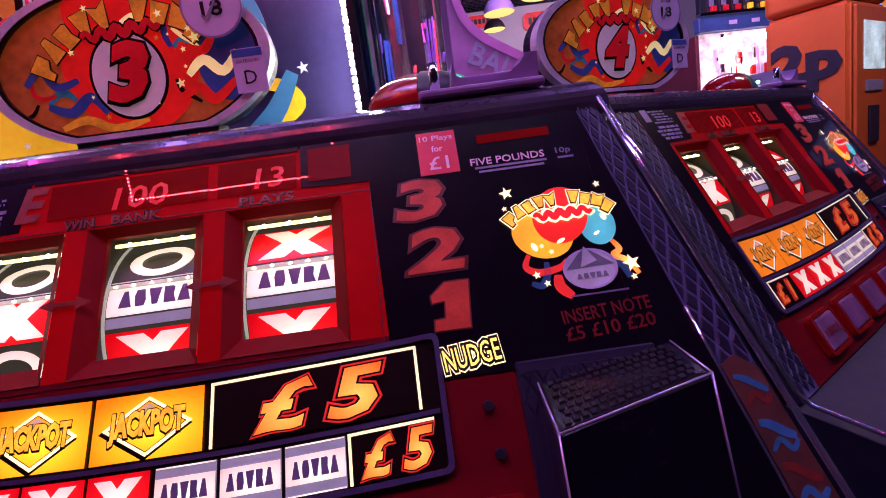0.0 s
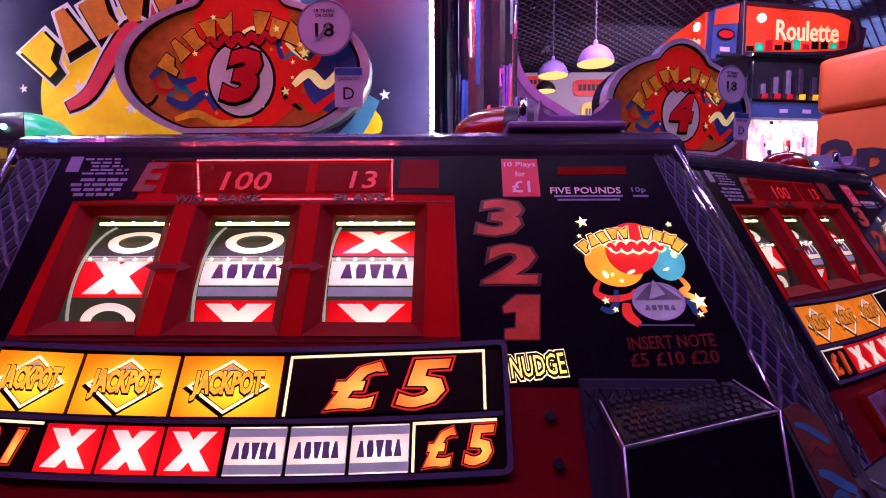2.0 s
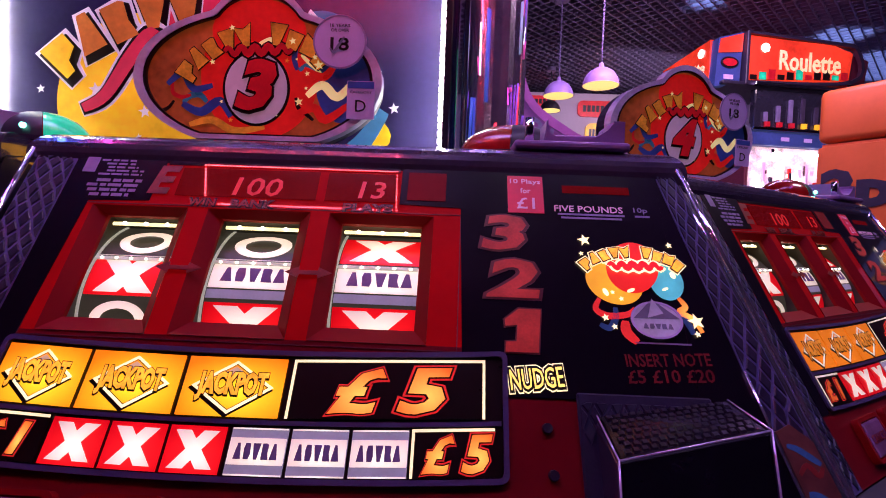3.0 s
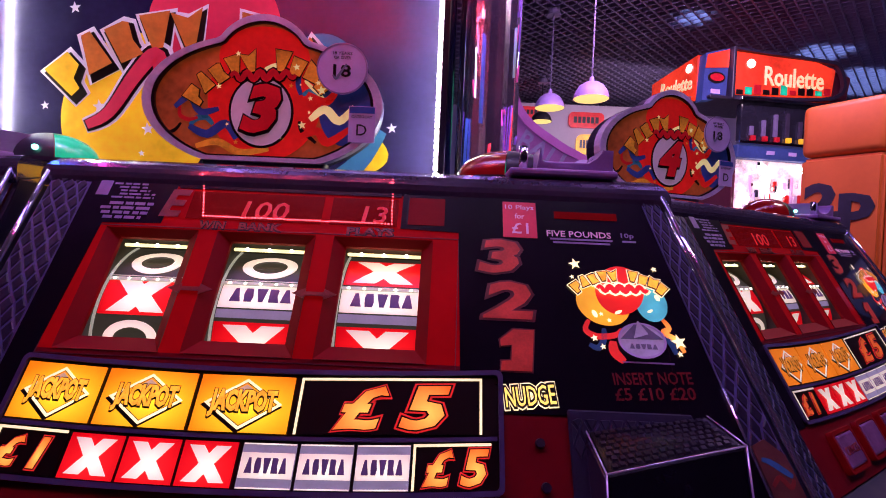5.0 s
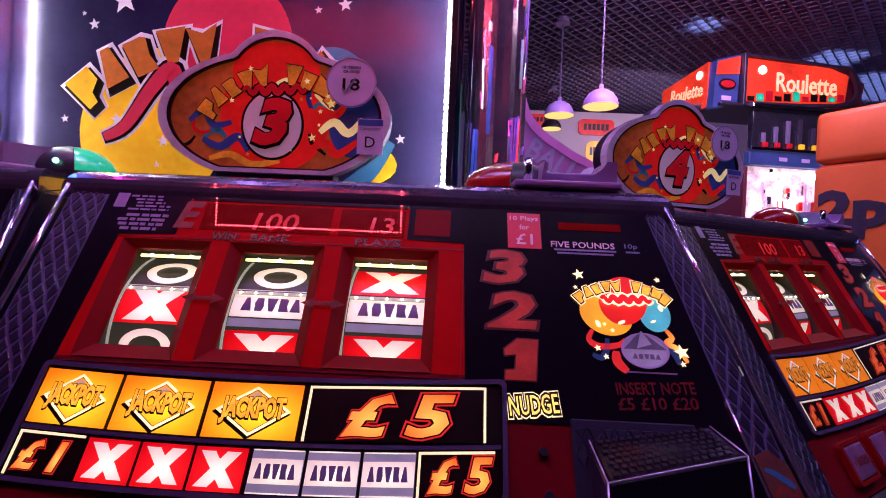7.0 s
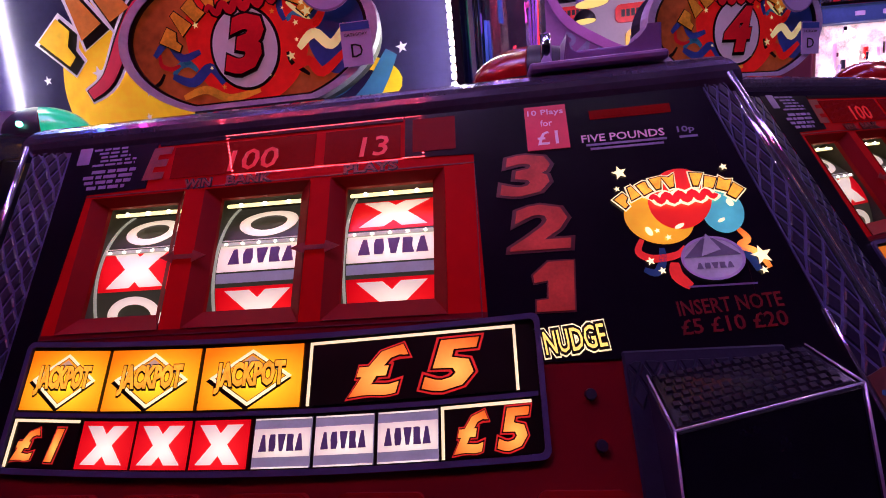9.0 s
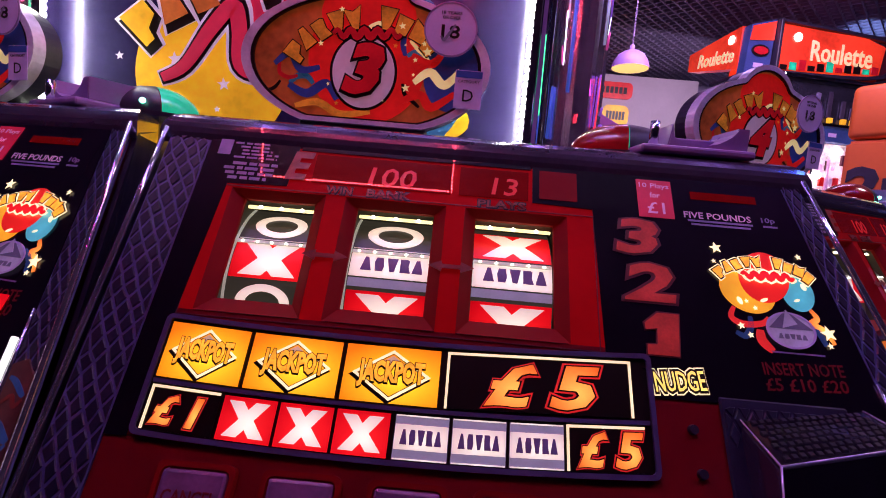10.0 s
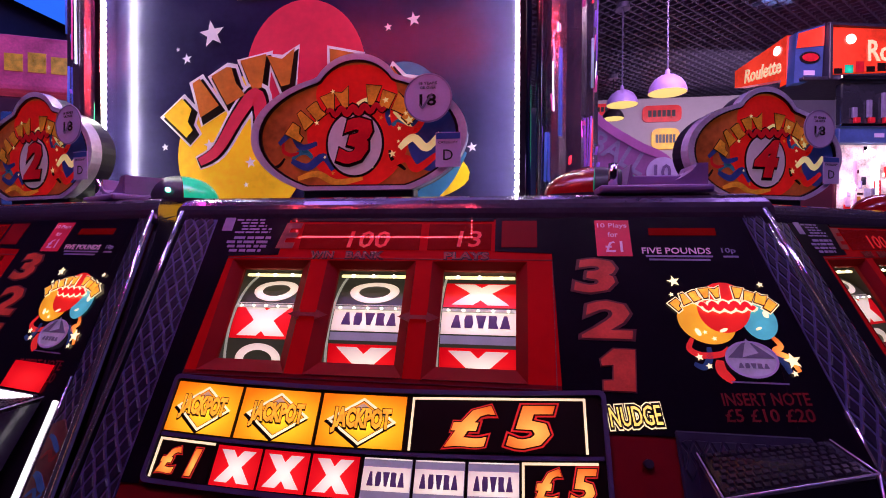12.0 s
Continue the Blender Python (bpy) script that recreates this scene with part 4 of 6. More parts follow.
        bm = bmesh.new()
        if mm:
            lo_ring = [bm.verts.new(mid + (c - mid) * 0.93 - out * 0.001) for c in q]
            hi_ring = [bm.verts.new(mid + (c - mid) * 0.93 + out * 0.0012) for c in q]
            bm.faces.new(hi_ring)
            for k in range(4):
                bm.faces.new((lo_ring[k], lo_ring[(k + 1) % 4], hi_ring[(k + 1) % 4], hi_ring[k]))
            bmesh.ops.recalc_face_normals(bm, faces=bm.faces[:])
            part(name, bm, mm, hood)
        if name == "hood_top":
            bm = bmesh.new()
            for i in range(7):
                for j in range(15):
                    a, b = (i + 0.5 + random.uniform(-0.12, 0.12)) / 7, (j + 0.5 + (0.25 if i % 2 else -0.25) * 0.8) / 15
                    c = (q[0] * (1 - a) + q[1] * a) * (1 - b) + (q[3] * (1 - a) + q[2] * a) * b
                    c = mid + (c - mid) * 0.88
                    du, dv = (q[3] - q[0]) / 15 * 0.36, (q[1] - q[0]) / 7 * 0.34
                    lo_ring = [bm.verts.new(c + du * s + dv * t + out * 0.0004) for s, t in ((-1, -1), (1, -1), (1, 1), (-1, 1))]
                    hi_ring = [bm.verts.new(c + (du * s + dv * t) * 0.75 + out * 0.0019) for s, t in ((-1, -1), (1, -1), (1, 1), (-1, 1))]
                    bm.faces.new(hi_ring)
                    for k in range(4):
                        bm.faces.new((lo_ring[k], lo_ring[(k + 1) % 4], hi_ring[(k + 1) % 4], hi_ring[k]))
            bmesh.ops.recalc_face_normals(bm, faces=bm.faces[:])
            tagged(part("scale_relief", bm, HOOD_SCALE, hood), kind="stuff")
    corner = lambda x, q: (x, q[0], q[1] + 0.0004)
    # thin pale tubes paint the highlights along the hood edges
    for pts in ([corner(xa, pa[1]), corner(xb, pb[1])], [corner(xa, pa[0]), corner(xa, pa[1])], [corner(xa, pa[1]), corner(xa, pa[2])], [corner(xb, pb[0]), corner(xb, pb[1])], [corner(xb, pb[1]), corner(xb, pb[2])]):
        smooth(part("hood_edge", tube(pts, 0.0008, 8), ACRYLIC_EDGE, hood, "bright hood edge"))
    return root


main = slot_machine()
tagged(main, "red and black slot machine with lit amber award tiles", "slot machine", "slot machines round the tower")
CENTRE = Vector((0.041, 0.0, 0.0))


def station(yaw, x, y):
    """Pose of a neighbouring machine: its centre line moved to x, y and turned."""
    return pose(x, y, 0, 0, 0, yaw) @ Matrix.Translation(-CENTRE)


RIGHT = station(33.9, 0.765, 0.347)
LEFT = station(-13, -0.672, 0.066)
right = copy_thing(main, RIGHT)
tagged(right, "red and black slot machine turned away, its lamps dimmer")
JACKPOT_DIM = mat("dim_amber_print", (0.6, 0.2, 0.01), 0.4, vary=0.15, scale=30, glow=0.55, glow_color=(1.0, 0.22, 0.01), spread=0.25)
WHITE_DIM = mat("dim_white_print", (0.7, 0.62, 0.55), 0.35, vary=0.15, scale=35, glow=0.52, glow_color=(1.0, 0.80, 0.62), spread=0.3)
LETTER_DIM = mat("dim_yellow_lettering", (0.7, 0.28, 0.04), 0.35, vary=0.45, scale=120, glow=0.35, glow_color=(1.0, 0.32, 0.03))
FLAME_DIM = mat("dim_flame_print", (0.6, 0.12, 0.03), 0.35, vary=0.35, scale=34, glow=0.32, glow_color=(1.0, 0.14, 0.02), spread=0.3)
RED_DIM = mat("dim_red_print", (0.5, 0.006, 0.012), 0.4, vary=0.15, scale=35, glow=0.40, glow_color=(1.0, 0.003, 0.010), spread=0.3)


def relamp(thing, states):
    """Gives the pieces of one machine other lamp states, piece by piece."""
    for ob in thing.children_recursive:
        for slot in ob.material_slots:
            if slot.material and slot.material.name in states:
                dim = states[slot.material.name]
                slot.link = "OBJECT"
                slot.material = dim


relamp(right, {JACKPOT.name: JACKPOT_DIM, LIT_WHITE.name: WHITE_DIM, JACK_LETTER.name: LETTER_DIM, LIT_FLAME.name: FLAME_DIM, LIT_RED.name: RED_DIM, NUDGE_YELLOW.name: LETTER_DIM, LIT_CREAM.name: WHITE_DIM})
left = copy_thing(main, LEFT)
# serves the note slot lamp and the painted reflection on the trim
NOTE_WHITE = mat("white_note_glow", (0.8, 0.78, 0.85), 0.3, vary=0.7, scale=90, glow=1.5, glow_color=(1.0, 0.93, 0.95))
# added glowing tube imitates the chrome trim's reflection, no lamp there
trim_streak = [(glass_edge(v) - 0.005, *on_slope(v, 0.004)) for v in (-0.020, -0.060, -0.110, V0 + 0.006)]
smooth(part("lit_guide", tube(trim_streak, 0.0026, 8), NOTE_WHITE, left, "bright white edge light beside the note reader"))
part("note_slot_lamp", soft_box(0.240, 0.336, -0.033, -0.0185, 0.0042, 0.0062, 0.0008, 1), NOTE_WHITE, left, "bright white note slot lamp", PANEL)
part("lit_note_panel", bars([(0.272, 0.338, -0.015, 0.014)], 0.0022, 0.0028), LIT_RED, left, "brightly lit red note panel", PANEL)
tagged(left, "red and black slot machine angled beside the tower, picture lit")


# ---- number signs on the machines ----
# sign prints carry some glow of their own to brighten them
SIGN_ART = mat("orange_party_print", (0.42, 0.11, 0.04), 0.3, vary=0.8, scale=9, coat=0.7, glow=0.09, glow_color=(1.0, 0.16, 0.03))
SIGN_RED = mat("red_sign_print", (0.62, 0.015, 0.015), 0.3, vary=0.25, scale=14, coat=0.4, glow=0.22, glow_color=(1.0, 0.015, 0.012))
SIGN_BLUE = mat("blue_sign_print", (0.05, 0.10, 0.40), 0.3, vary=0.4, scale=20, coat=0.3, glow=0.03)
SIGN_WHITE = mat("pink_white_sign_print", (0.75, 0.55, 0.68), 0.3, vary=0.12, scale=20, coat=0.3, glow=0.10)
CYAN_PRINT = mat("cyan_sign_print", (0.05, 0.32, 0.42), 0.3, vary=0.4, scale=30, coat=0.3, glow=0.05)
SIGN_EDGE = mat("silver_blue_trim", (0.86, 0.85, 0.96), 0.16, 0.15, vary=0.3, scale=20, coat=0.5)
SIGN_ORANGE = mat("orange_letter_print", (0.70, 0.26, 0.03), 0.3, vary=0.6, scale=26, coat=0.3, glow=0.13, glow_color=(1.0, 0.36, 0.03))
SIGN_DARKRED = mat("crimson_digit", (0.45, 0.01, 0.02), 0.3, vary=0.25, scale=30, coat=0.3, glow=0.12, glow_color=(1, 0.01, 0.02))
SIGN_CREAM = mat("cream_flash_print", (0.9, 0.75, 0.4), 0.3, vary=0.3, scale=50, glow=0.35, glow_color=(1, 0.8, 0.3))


def sign_outline(cx, cz, s=1.0):
    """Cloud outline: a wide oval with a round hump, cut flat at the foot."""
    out = []
    for k in range(96):
        a = 2 * math.pi * k / 96
        d = Vector((math.cos(a), math.sin(a)))
        r1 = 1 / math.sqrt((d.x / 0.164) ** 2 + (d.y / 0.092) ** 2)
        oy = 0.048
        h = 0.071
        t = d.y * oy + math.sqrt(max(0, (d.y * oy) ** 2 - oy ** 2 + h ** 2))
        r = max(r1, t if d.y > 0.12 else 0)
        p = d * r * s
        out.append((cx + p.x, cz + max(p.y, -0.080 * s)))
    return out


def number_sign(digit, m):
    root = new("number_sign")
    root.matrix_basis = m
    cx, cz, y = -0.132, 1.401, 0.25
    f = upright(y)
    part("sign_case", prism(bmesh.new(), sign_outline(cx, cz, 0.97), -0.040, -0.002), BLACK_PLASTIC, root, "deep black sign case", f)
    part("sign_trim", band(bmesh.new(), sign_outline(cx, cz, 1.0), sign_outline(cx, cz, 0.925), -0.012, 0.006), SIGN_EDGE, root, "silver blue trim", f)
    part("sign_line", band(bmesh.new(), sign_outline(cx, cz, 0.926), sign_outline(cx, cz, 0.90), 0.0012, 0.0050), INK, root, "black inner line", f)
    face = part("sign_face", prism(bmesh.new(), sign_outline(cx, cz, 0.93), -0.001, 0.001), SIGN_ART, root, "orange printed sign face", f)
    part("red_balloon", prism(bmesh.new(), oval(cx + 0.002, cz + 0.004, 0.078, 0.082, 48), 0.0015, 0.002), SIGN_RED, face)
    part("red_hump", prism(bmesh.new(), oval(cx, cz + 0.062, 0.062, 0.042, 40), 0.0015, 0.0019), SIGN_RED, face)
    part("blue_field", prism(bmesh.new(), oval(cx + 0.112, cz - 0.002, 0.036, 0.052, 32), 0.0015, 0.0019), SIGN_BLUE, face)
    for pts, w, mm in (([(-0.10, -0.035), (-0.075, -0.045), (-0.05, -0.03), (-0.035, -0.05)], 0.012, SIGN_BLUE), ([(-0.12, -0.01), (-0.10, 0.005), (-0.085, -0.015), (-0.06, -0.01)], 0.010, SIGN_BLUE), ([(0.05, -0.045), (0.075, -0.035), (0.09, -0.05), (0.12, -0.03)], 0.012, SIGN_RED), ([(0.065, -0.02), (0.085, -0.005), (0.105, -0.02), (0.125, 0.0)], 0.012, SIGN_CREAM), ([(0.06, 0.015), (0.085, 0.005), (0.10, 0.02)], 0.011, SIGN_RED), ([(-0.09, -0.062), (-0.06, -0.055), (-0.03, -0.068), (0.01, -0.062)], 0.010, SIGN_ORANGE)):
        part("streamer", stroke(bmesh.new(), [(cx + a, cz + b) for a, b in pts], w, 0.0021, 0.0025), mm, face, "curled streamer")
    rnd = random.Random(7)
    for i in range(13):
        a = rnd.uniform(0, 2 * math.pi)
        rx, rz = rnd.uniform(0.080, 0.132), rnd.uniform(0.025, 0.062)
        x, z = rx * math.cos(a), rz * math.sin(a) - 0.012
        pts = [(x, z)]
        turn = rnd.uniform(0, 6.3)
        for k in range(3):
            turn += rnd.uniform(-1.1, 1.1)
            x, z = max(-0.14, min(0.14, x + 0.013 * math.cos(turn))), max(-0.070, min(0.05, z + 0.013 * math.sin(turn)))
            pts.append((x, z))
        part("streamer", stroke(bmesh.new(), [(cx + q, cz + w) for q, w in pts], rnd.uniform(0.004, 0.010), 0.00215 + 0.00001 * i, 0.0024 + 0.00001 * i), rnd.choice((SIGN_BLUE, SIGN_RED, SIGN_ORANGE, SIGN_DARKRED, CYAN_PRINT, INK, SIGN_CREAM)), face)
    for i in range(9):
        a = rnd.uniform(0, 2 * math.pi)
        part("confetti", prism(bmesh.new(), star(cx + rnd.uniform(0.05, 0.14) * math.cos(a), cz + rnd.uniform(0.02, 0.065) * math.sin(a) - 0.01, rnd.uniform(0.0018, 0.0042), rnd.uniform(0, 70)), 0.0026, 0.0029), rnd.choice((SIGN_CREAM, SIGN_WHITE, SIGN_ORANGE)), face)
    slots = (1, 0.95, 0.9, 0.95, 1.05, 0, 1.05, 0.9, 0.95, 0.9)
    arc_blocks("title_line", cx + 0.005, cz - 0.058, 0.118, 152, 42, 0.028, slots, 0.0026, 0.0030, INK, face, 0.0015)
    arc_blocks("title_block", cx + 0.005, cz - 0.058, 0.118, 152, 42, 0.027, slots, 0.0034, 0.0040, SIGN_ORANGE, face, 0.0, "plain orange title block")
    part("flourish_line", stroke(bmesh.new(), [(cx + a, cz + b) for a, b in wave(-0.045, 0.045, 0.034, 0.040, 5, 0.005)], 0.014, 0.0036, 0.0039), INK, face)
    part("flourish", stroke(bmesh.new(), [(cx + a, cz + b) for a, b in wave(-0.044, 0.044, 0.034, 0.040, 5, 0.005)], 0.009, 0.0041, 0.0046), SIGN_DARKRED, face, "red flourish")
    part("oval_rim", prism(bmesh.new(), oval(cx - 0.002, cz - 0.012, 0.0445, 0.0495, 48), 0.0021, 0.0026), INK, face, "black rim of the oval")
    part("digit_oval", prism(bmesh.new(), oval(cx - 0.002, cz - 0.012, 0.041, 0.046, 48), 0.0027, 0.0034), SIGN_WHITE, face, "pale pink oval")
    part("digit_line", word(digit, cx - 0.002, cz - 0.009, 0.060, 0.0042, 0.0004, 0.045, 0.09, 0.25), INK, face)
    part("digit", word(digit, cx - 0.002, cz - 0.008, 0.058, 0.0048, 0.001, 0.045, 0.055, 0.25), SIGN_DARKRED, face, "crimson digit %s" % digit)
    for x, z, r in ((0.055, -0.028, 0.006), (0.08, 0.02, 0.007), (0.045, 0.05, 0.005), (-0.035, 0.065, 0.004), (0.075, 0.03, 0.004), (-0.06, 0.02, 0.004)):
        part("star", prism(bmesh.new(), star(cx + x, cz + z, r, 10), 0.0040, 0.0044), SIGN_CREAM, face)
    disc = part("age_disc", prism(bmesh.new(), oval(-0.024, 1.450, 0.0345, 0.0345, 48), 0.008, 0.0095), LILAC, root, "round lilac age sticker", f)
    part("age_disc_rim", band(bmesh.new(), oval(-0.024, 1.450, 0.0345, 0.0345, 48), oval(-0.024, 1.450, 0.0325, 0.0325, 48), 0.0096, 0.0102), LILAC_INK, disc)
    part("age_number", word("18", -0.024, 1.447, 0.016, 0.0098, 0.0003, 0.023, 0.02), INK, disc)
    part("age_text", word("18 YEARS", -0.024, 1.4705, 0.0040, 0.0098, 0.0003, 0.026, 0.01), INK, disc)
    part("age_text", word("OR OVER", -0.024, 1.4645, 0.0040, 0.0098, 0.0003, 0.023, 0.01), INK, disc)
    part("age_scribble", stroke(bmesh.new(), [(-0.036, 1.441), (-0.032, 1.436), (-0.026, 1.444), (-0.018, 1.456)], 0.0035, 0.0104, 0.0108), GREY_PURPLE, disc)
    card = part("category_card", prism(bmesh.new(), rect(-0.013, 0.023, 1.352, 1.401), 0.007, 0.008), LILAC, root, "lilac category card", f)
    part("card_heading", bars([(-0.012, 0.022, 1.3915, 1.400)], 0.0082, 0.0086), SIGN_BLUE, card)
    part("card_text", word("CATEGORY", 0.005, 1.3868, 0.0036, 0.0082, 0.0003, 0.028), INK, card)
    part("card_letter", word("D", 0.005, 1.369, 0.015, 0.0082, 0.0003), INK, card)
    part("sign_foot", soft_box(cx - 0.085, cx + 0.085, 1.299, 1.326, -0.038, -0.004, 0.003), BLACK_PLASTIC, root, "", f)
    return root


for digit, m in (("3", Matrix()), ("4", pose(0.540, 0.504, 0.003, 0, 0, 21.0) @ Matrix.Translation((0.132, -0.25, 0))), ("2", LEFT)):
    tagged(number_sign(digit, m), "cloud-shaped orange and red number sign with digit %s" % digit, "sign", "number signs on the machines")


# ---- beacons and lock boxes on the rim ----
RED_DOME = mat("red_beacon_dome", (0.24, 0.006, 0.008), 0.2, vary=0.3, scale=20, coat=0.4, glow=0.04, glow_color=(1, 0.01, 0.015))
GREEN_DOME = mat("green_beacon_dome", (0.01, 0.30, 0.18), 0.2, vary=0.35, scale=20, coat=0.5, glow=0.42, glow_color=(0.02, 0.8, 0.42), spread=0.5)
LILAC_PLASTIC = mat("lilac_moulding", (0.32, 0.20, 0.45), 0.3, vary=0.15, scale=30, bump=0.05)
GREEN_LED = mat("green_led", (0.1, 0.8, 0.5), 0.4, vary=0.05, glow=6, glow_color=(0.2, 1.0, 0.65))


def beacon(m):
    root = new("beacon_light")
    root.matrix_basis = m
    for name, mm, a0, a1 in (("red_half", RED_DOME, 90, 262), ("dark_third", BLACK_PLASTIC, 263, 318), ("green_half", GREEN_DOME, 319, 449)):
        bm = bmesh.new()
        rings = []
        for i in range(9):
            e = radians(90 * i / 8)
            rings.append([bm.verts.new((0.064 * math.cos(e) * math.cos(radians(a0 + (a1 - a0) * j / 14)), 0.045 * math.cos(e) * math.sin(radians(a0 + (a1 - a0) * j / 14)), 0.036 * math.sin(e) + 0.005)) for j in range(15)])
        for i in range(8):
            for j in range(14):
                bm.faces.new((rings[i][j], rings[i][j + 1], rings[i + 1][j + 1], rings[i + 1][j]))
        smooth(part(name, bm, mm, root))
    bm = bmesh.new()
    prism(bm, oval(0, 0, 0.068, 0.048, 40), 0, 0.005)
    part("base_ring", bm, DARK_CHROME, root)
    bm = bmesh.new()
    bmesh.ops.create_uvsphere(bm, u_segments=10, v_segments=6, radius=0.0035, matrix=Matrix.Translation((0.030, -0.040, 0.016)))
    part("green_lamp", bm, GREEN_LED, root)
    return root


def lock_box(m):
    root = new("lock_box")
    root.matrix_basis = m
    part("plate", soft_box(-0.060, 0.060, -0.034, 0.042, 0, 0.009, 0.003), LILAC_PLASTIC, root)
    dip = [(0.040 * math.cos(radians(180 + 15 * k)), 0.034 + 0.021 * math.sin(radians(180 + 15 * k))) for k in range(13)]
    outline = [(0.052, 0.0092), (0.052, 0.034), *dip[::-1], (-0.030, 0.034), (-0.034, 0.0092)]
    bm = prism(bmesh.new(), [(x + 0.006, z) for x, z in outline if x > -0.034 or z < 0.02], -0.036, 0.020)
    bmesh.ops.bevel(bm, geom=[e for e in bm.edges if abs(e.verts[0].co.z - e.verts[1].co.z) < 1e-6], offset=0.0012, segments=2, affect="EDGES")
    part("scooped_tray", bm, LILAC_PLASTIC, root, "lilac tray with a scooped top", upright(0.0))
    part("tray_back", soft_box(-0.030, 0.056, 0.0205, 0.030, 0.0092, 0.026, 0.002), LILAC_PLASTIC, root)
    bm = bmesh.new()
    bmesh.ops.create_cone(bm, cap_ends=True, segments=16, radius1=0.005, radius2=0.005, depth=0.026, matrix=Matrix.Translation((-0.043, -0.018, 0.022)))
    smooth(part("pin", bm, CHROME, root, "chrome lock pin"))
    return root


RIM = on_slope(V1)[1] + 0.0235
for x, y, yaw in ((0.200, 0.200, 0), (-0.392, 0.215, -17)):
    tagged(beacon(pose(x, y, RIM, 0, 0, yaw)), "low oval beacon, red and green dome on the rim", "beacon", "beacons on the machines")
tagged(beacon(RIGHT @ pose(0.215, 0.200, RIM)), "low oval red and green beacon on the angled machine", "beacon", "beacons on the machines")
for x, y, yaw in ((0.252, 0.150, 0), (-0.462, 0.190, -30)):
    tagged(lock_box(pose(x, y, RIM, 0, 0, yaw)), "lilac moulded box with a chrome pin on the rim", "lock box", "lock boxes on the machines")
tagged(lock_box(RIGHT @ pose(0.295, 0.150, RIM)), "lilac moulded box with a chrome pin", "lock box", "lock boxes on the machines")


# ---- the tower with its lit mural ----
NAVY = mat("brushed_navy_panel", (0.034, 0.027, 0.110), 0.22, 0.3, vary=0.3, scale=10, bump=0.04)
# glow put into the mural colours brightens unlit print
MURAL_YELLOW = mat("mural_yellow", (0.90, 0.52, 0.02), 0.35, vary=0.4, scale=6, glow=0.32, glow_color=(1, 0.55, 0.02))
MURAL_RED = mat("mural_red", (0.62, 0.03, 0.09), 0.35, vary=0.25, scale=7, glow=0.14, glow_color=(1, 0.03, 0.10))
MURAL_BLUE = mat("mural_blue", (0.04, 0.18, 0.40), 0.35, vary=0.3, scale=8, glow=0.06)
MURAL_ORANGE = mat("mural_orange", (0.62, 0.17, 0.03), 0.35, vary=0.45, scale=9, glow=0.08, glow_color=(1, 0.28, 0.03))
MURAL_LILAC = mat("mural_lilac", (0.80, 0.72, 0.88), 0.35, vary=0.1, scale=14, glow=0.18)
TOWER_LED = mat("tower_white_led", (0.9, 0.9, 0.85), 0.4, vary=0.25, scale=60, glow=75, glow_color=(1.0, 0.97, 0.84))
HOLO = mat("prismatic_chrome", (0.86, 0.78, 0.98), 0.22, 0.9, vary=0.45, scale=14, bump=0.55)
# vivid glows for the columns' painted reflections and one blue heading
VIVID_GLOW = [mat("neon_%s" % n, c, 0.4, vary=0.2, scale=25, glow=1.8, glow_color=c) for n, c in (("blue", (0.05, 0.22, 1.0)), ("red", (1.0, 0.03, 0.06)), ("magenta", (1.0, 0.08, 0.7)), ("green", (0.08, 0.9, 0.4)), ("white", (0.8, 0.85, 1.0)))]
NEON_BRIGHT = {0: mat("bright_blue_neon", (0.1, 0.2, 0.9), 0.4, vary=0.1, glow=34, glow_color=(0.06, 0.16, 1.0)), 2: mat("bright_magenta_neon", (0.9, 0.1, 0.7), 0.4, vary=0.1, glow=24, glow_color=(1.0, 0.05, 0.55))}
# dimmer glows for the reflections painted on the columns
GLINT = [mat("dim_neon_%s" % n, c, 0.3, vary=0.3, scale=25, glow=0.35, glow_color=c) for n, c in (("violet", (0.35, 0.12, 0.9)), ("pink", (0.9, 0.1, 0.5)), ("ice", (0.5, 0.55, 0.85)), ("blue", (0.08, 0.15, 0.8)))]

tower = new("display_tower")
tower.location = (-0.31, 0.70, 0)
TW = Matrix.Translation((0.31, -0.70, 0))
tagged(tower, "navy display tower with balloon mural and bright edge lights", "display tower")
X0, X1, TOP = -0.755, 0.128, 2.5
part("tower_body", soft_box(X0, X1, 0.49, 1.2, 0.0, TOP, 0.006), NAVY, tower, "", TW)
mural = part("mural_panel", soft_box(X0 + 0.004, X1 - 0.004, 1.02, TOP - 0.02, -0.008, 0.0, 0.002, 1), NAVY, tower, "navy mural panel", TW @ upright(0.482))
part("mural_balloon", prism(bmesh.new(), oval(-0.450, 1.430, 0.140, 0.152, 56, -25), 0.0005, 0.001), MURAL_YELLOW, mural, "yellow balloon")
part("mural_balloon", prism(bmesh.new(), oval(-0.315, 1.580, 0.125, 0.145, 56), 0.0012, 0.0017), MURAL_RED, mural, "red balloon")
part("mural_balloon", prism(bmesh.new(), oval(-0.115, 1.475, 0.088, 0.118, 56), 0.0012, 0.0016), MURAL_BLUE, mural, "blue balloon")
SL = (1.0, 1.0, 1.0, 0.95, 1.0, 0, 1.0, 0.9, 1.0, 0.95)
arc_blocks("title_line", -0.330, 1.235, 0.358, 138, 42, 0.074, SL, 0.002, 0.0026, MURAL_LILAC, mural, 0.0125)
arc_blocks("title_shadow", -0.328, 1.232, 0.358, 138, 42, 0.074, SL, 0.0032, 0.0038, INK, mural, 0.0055)
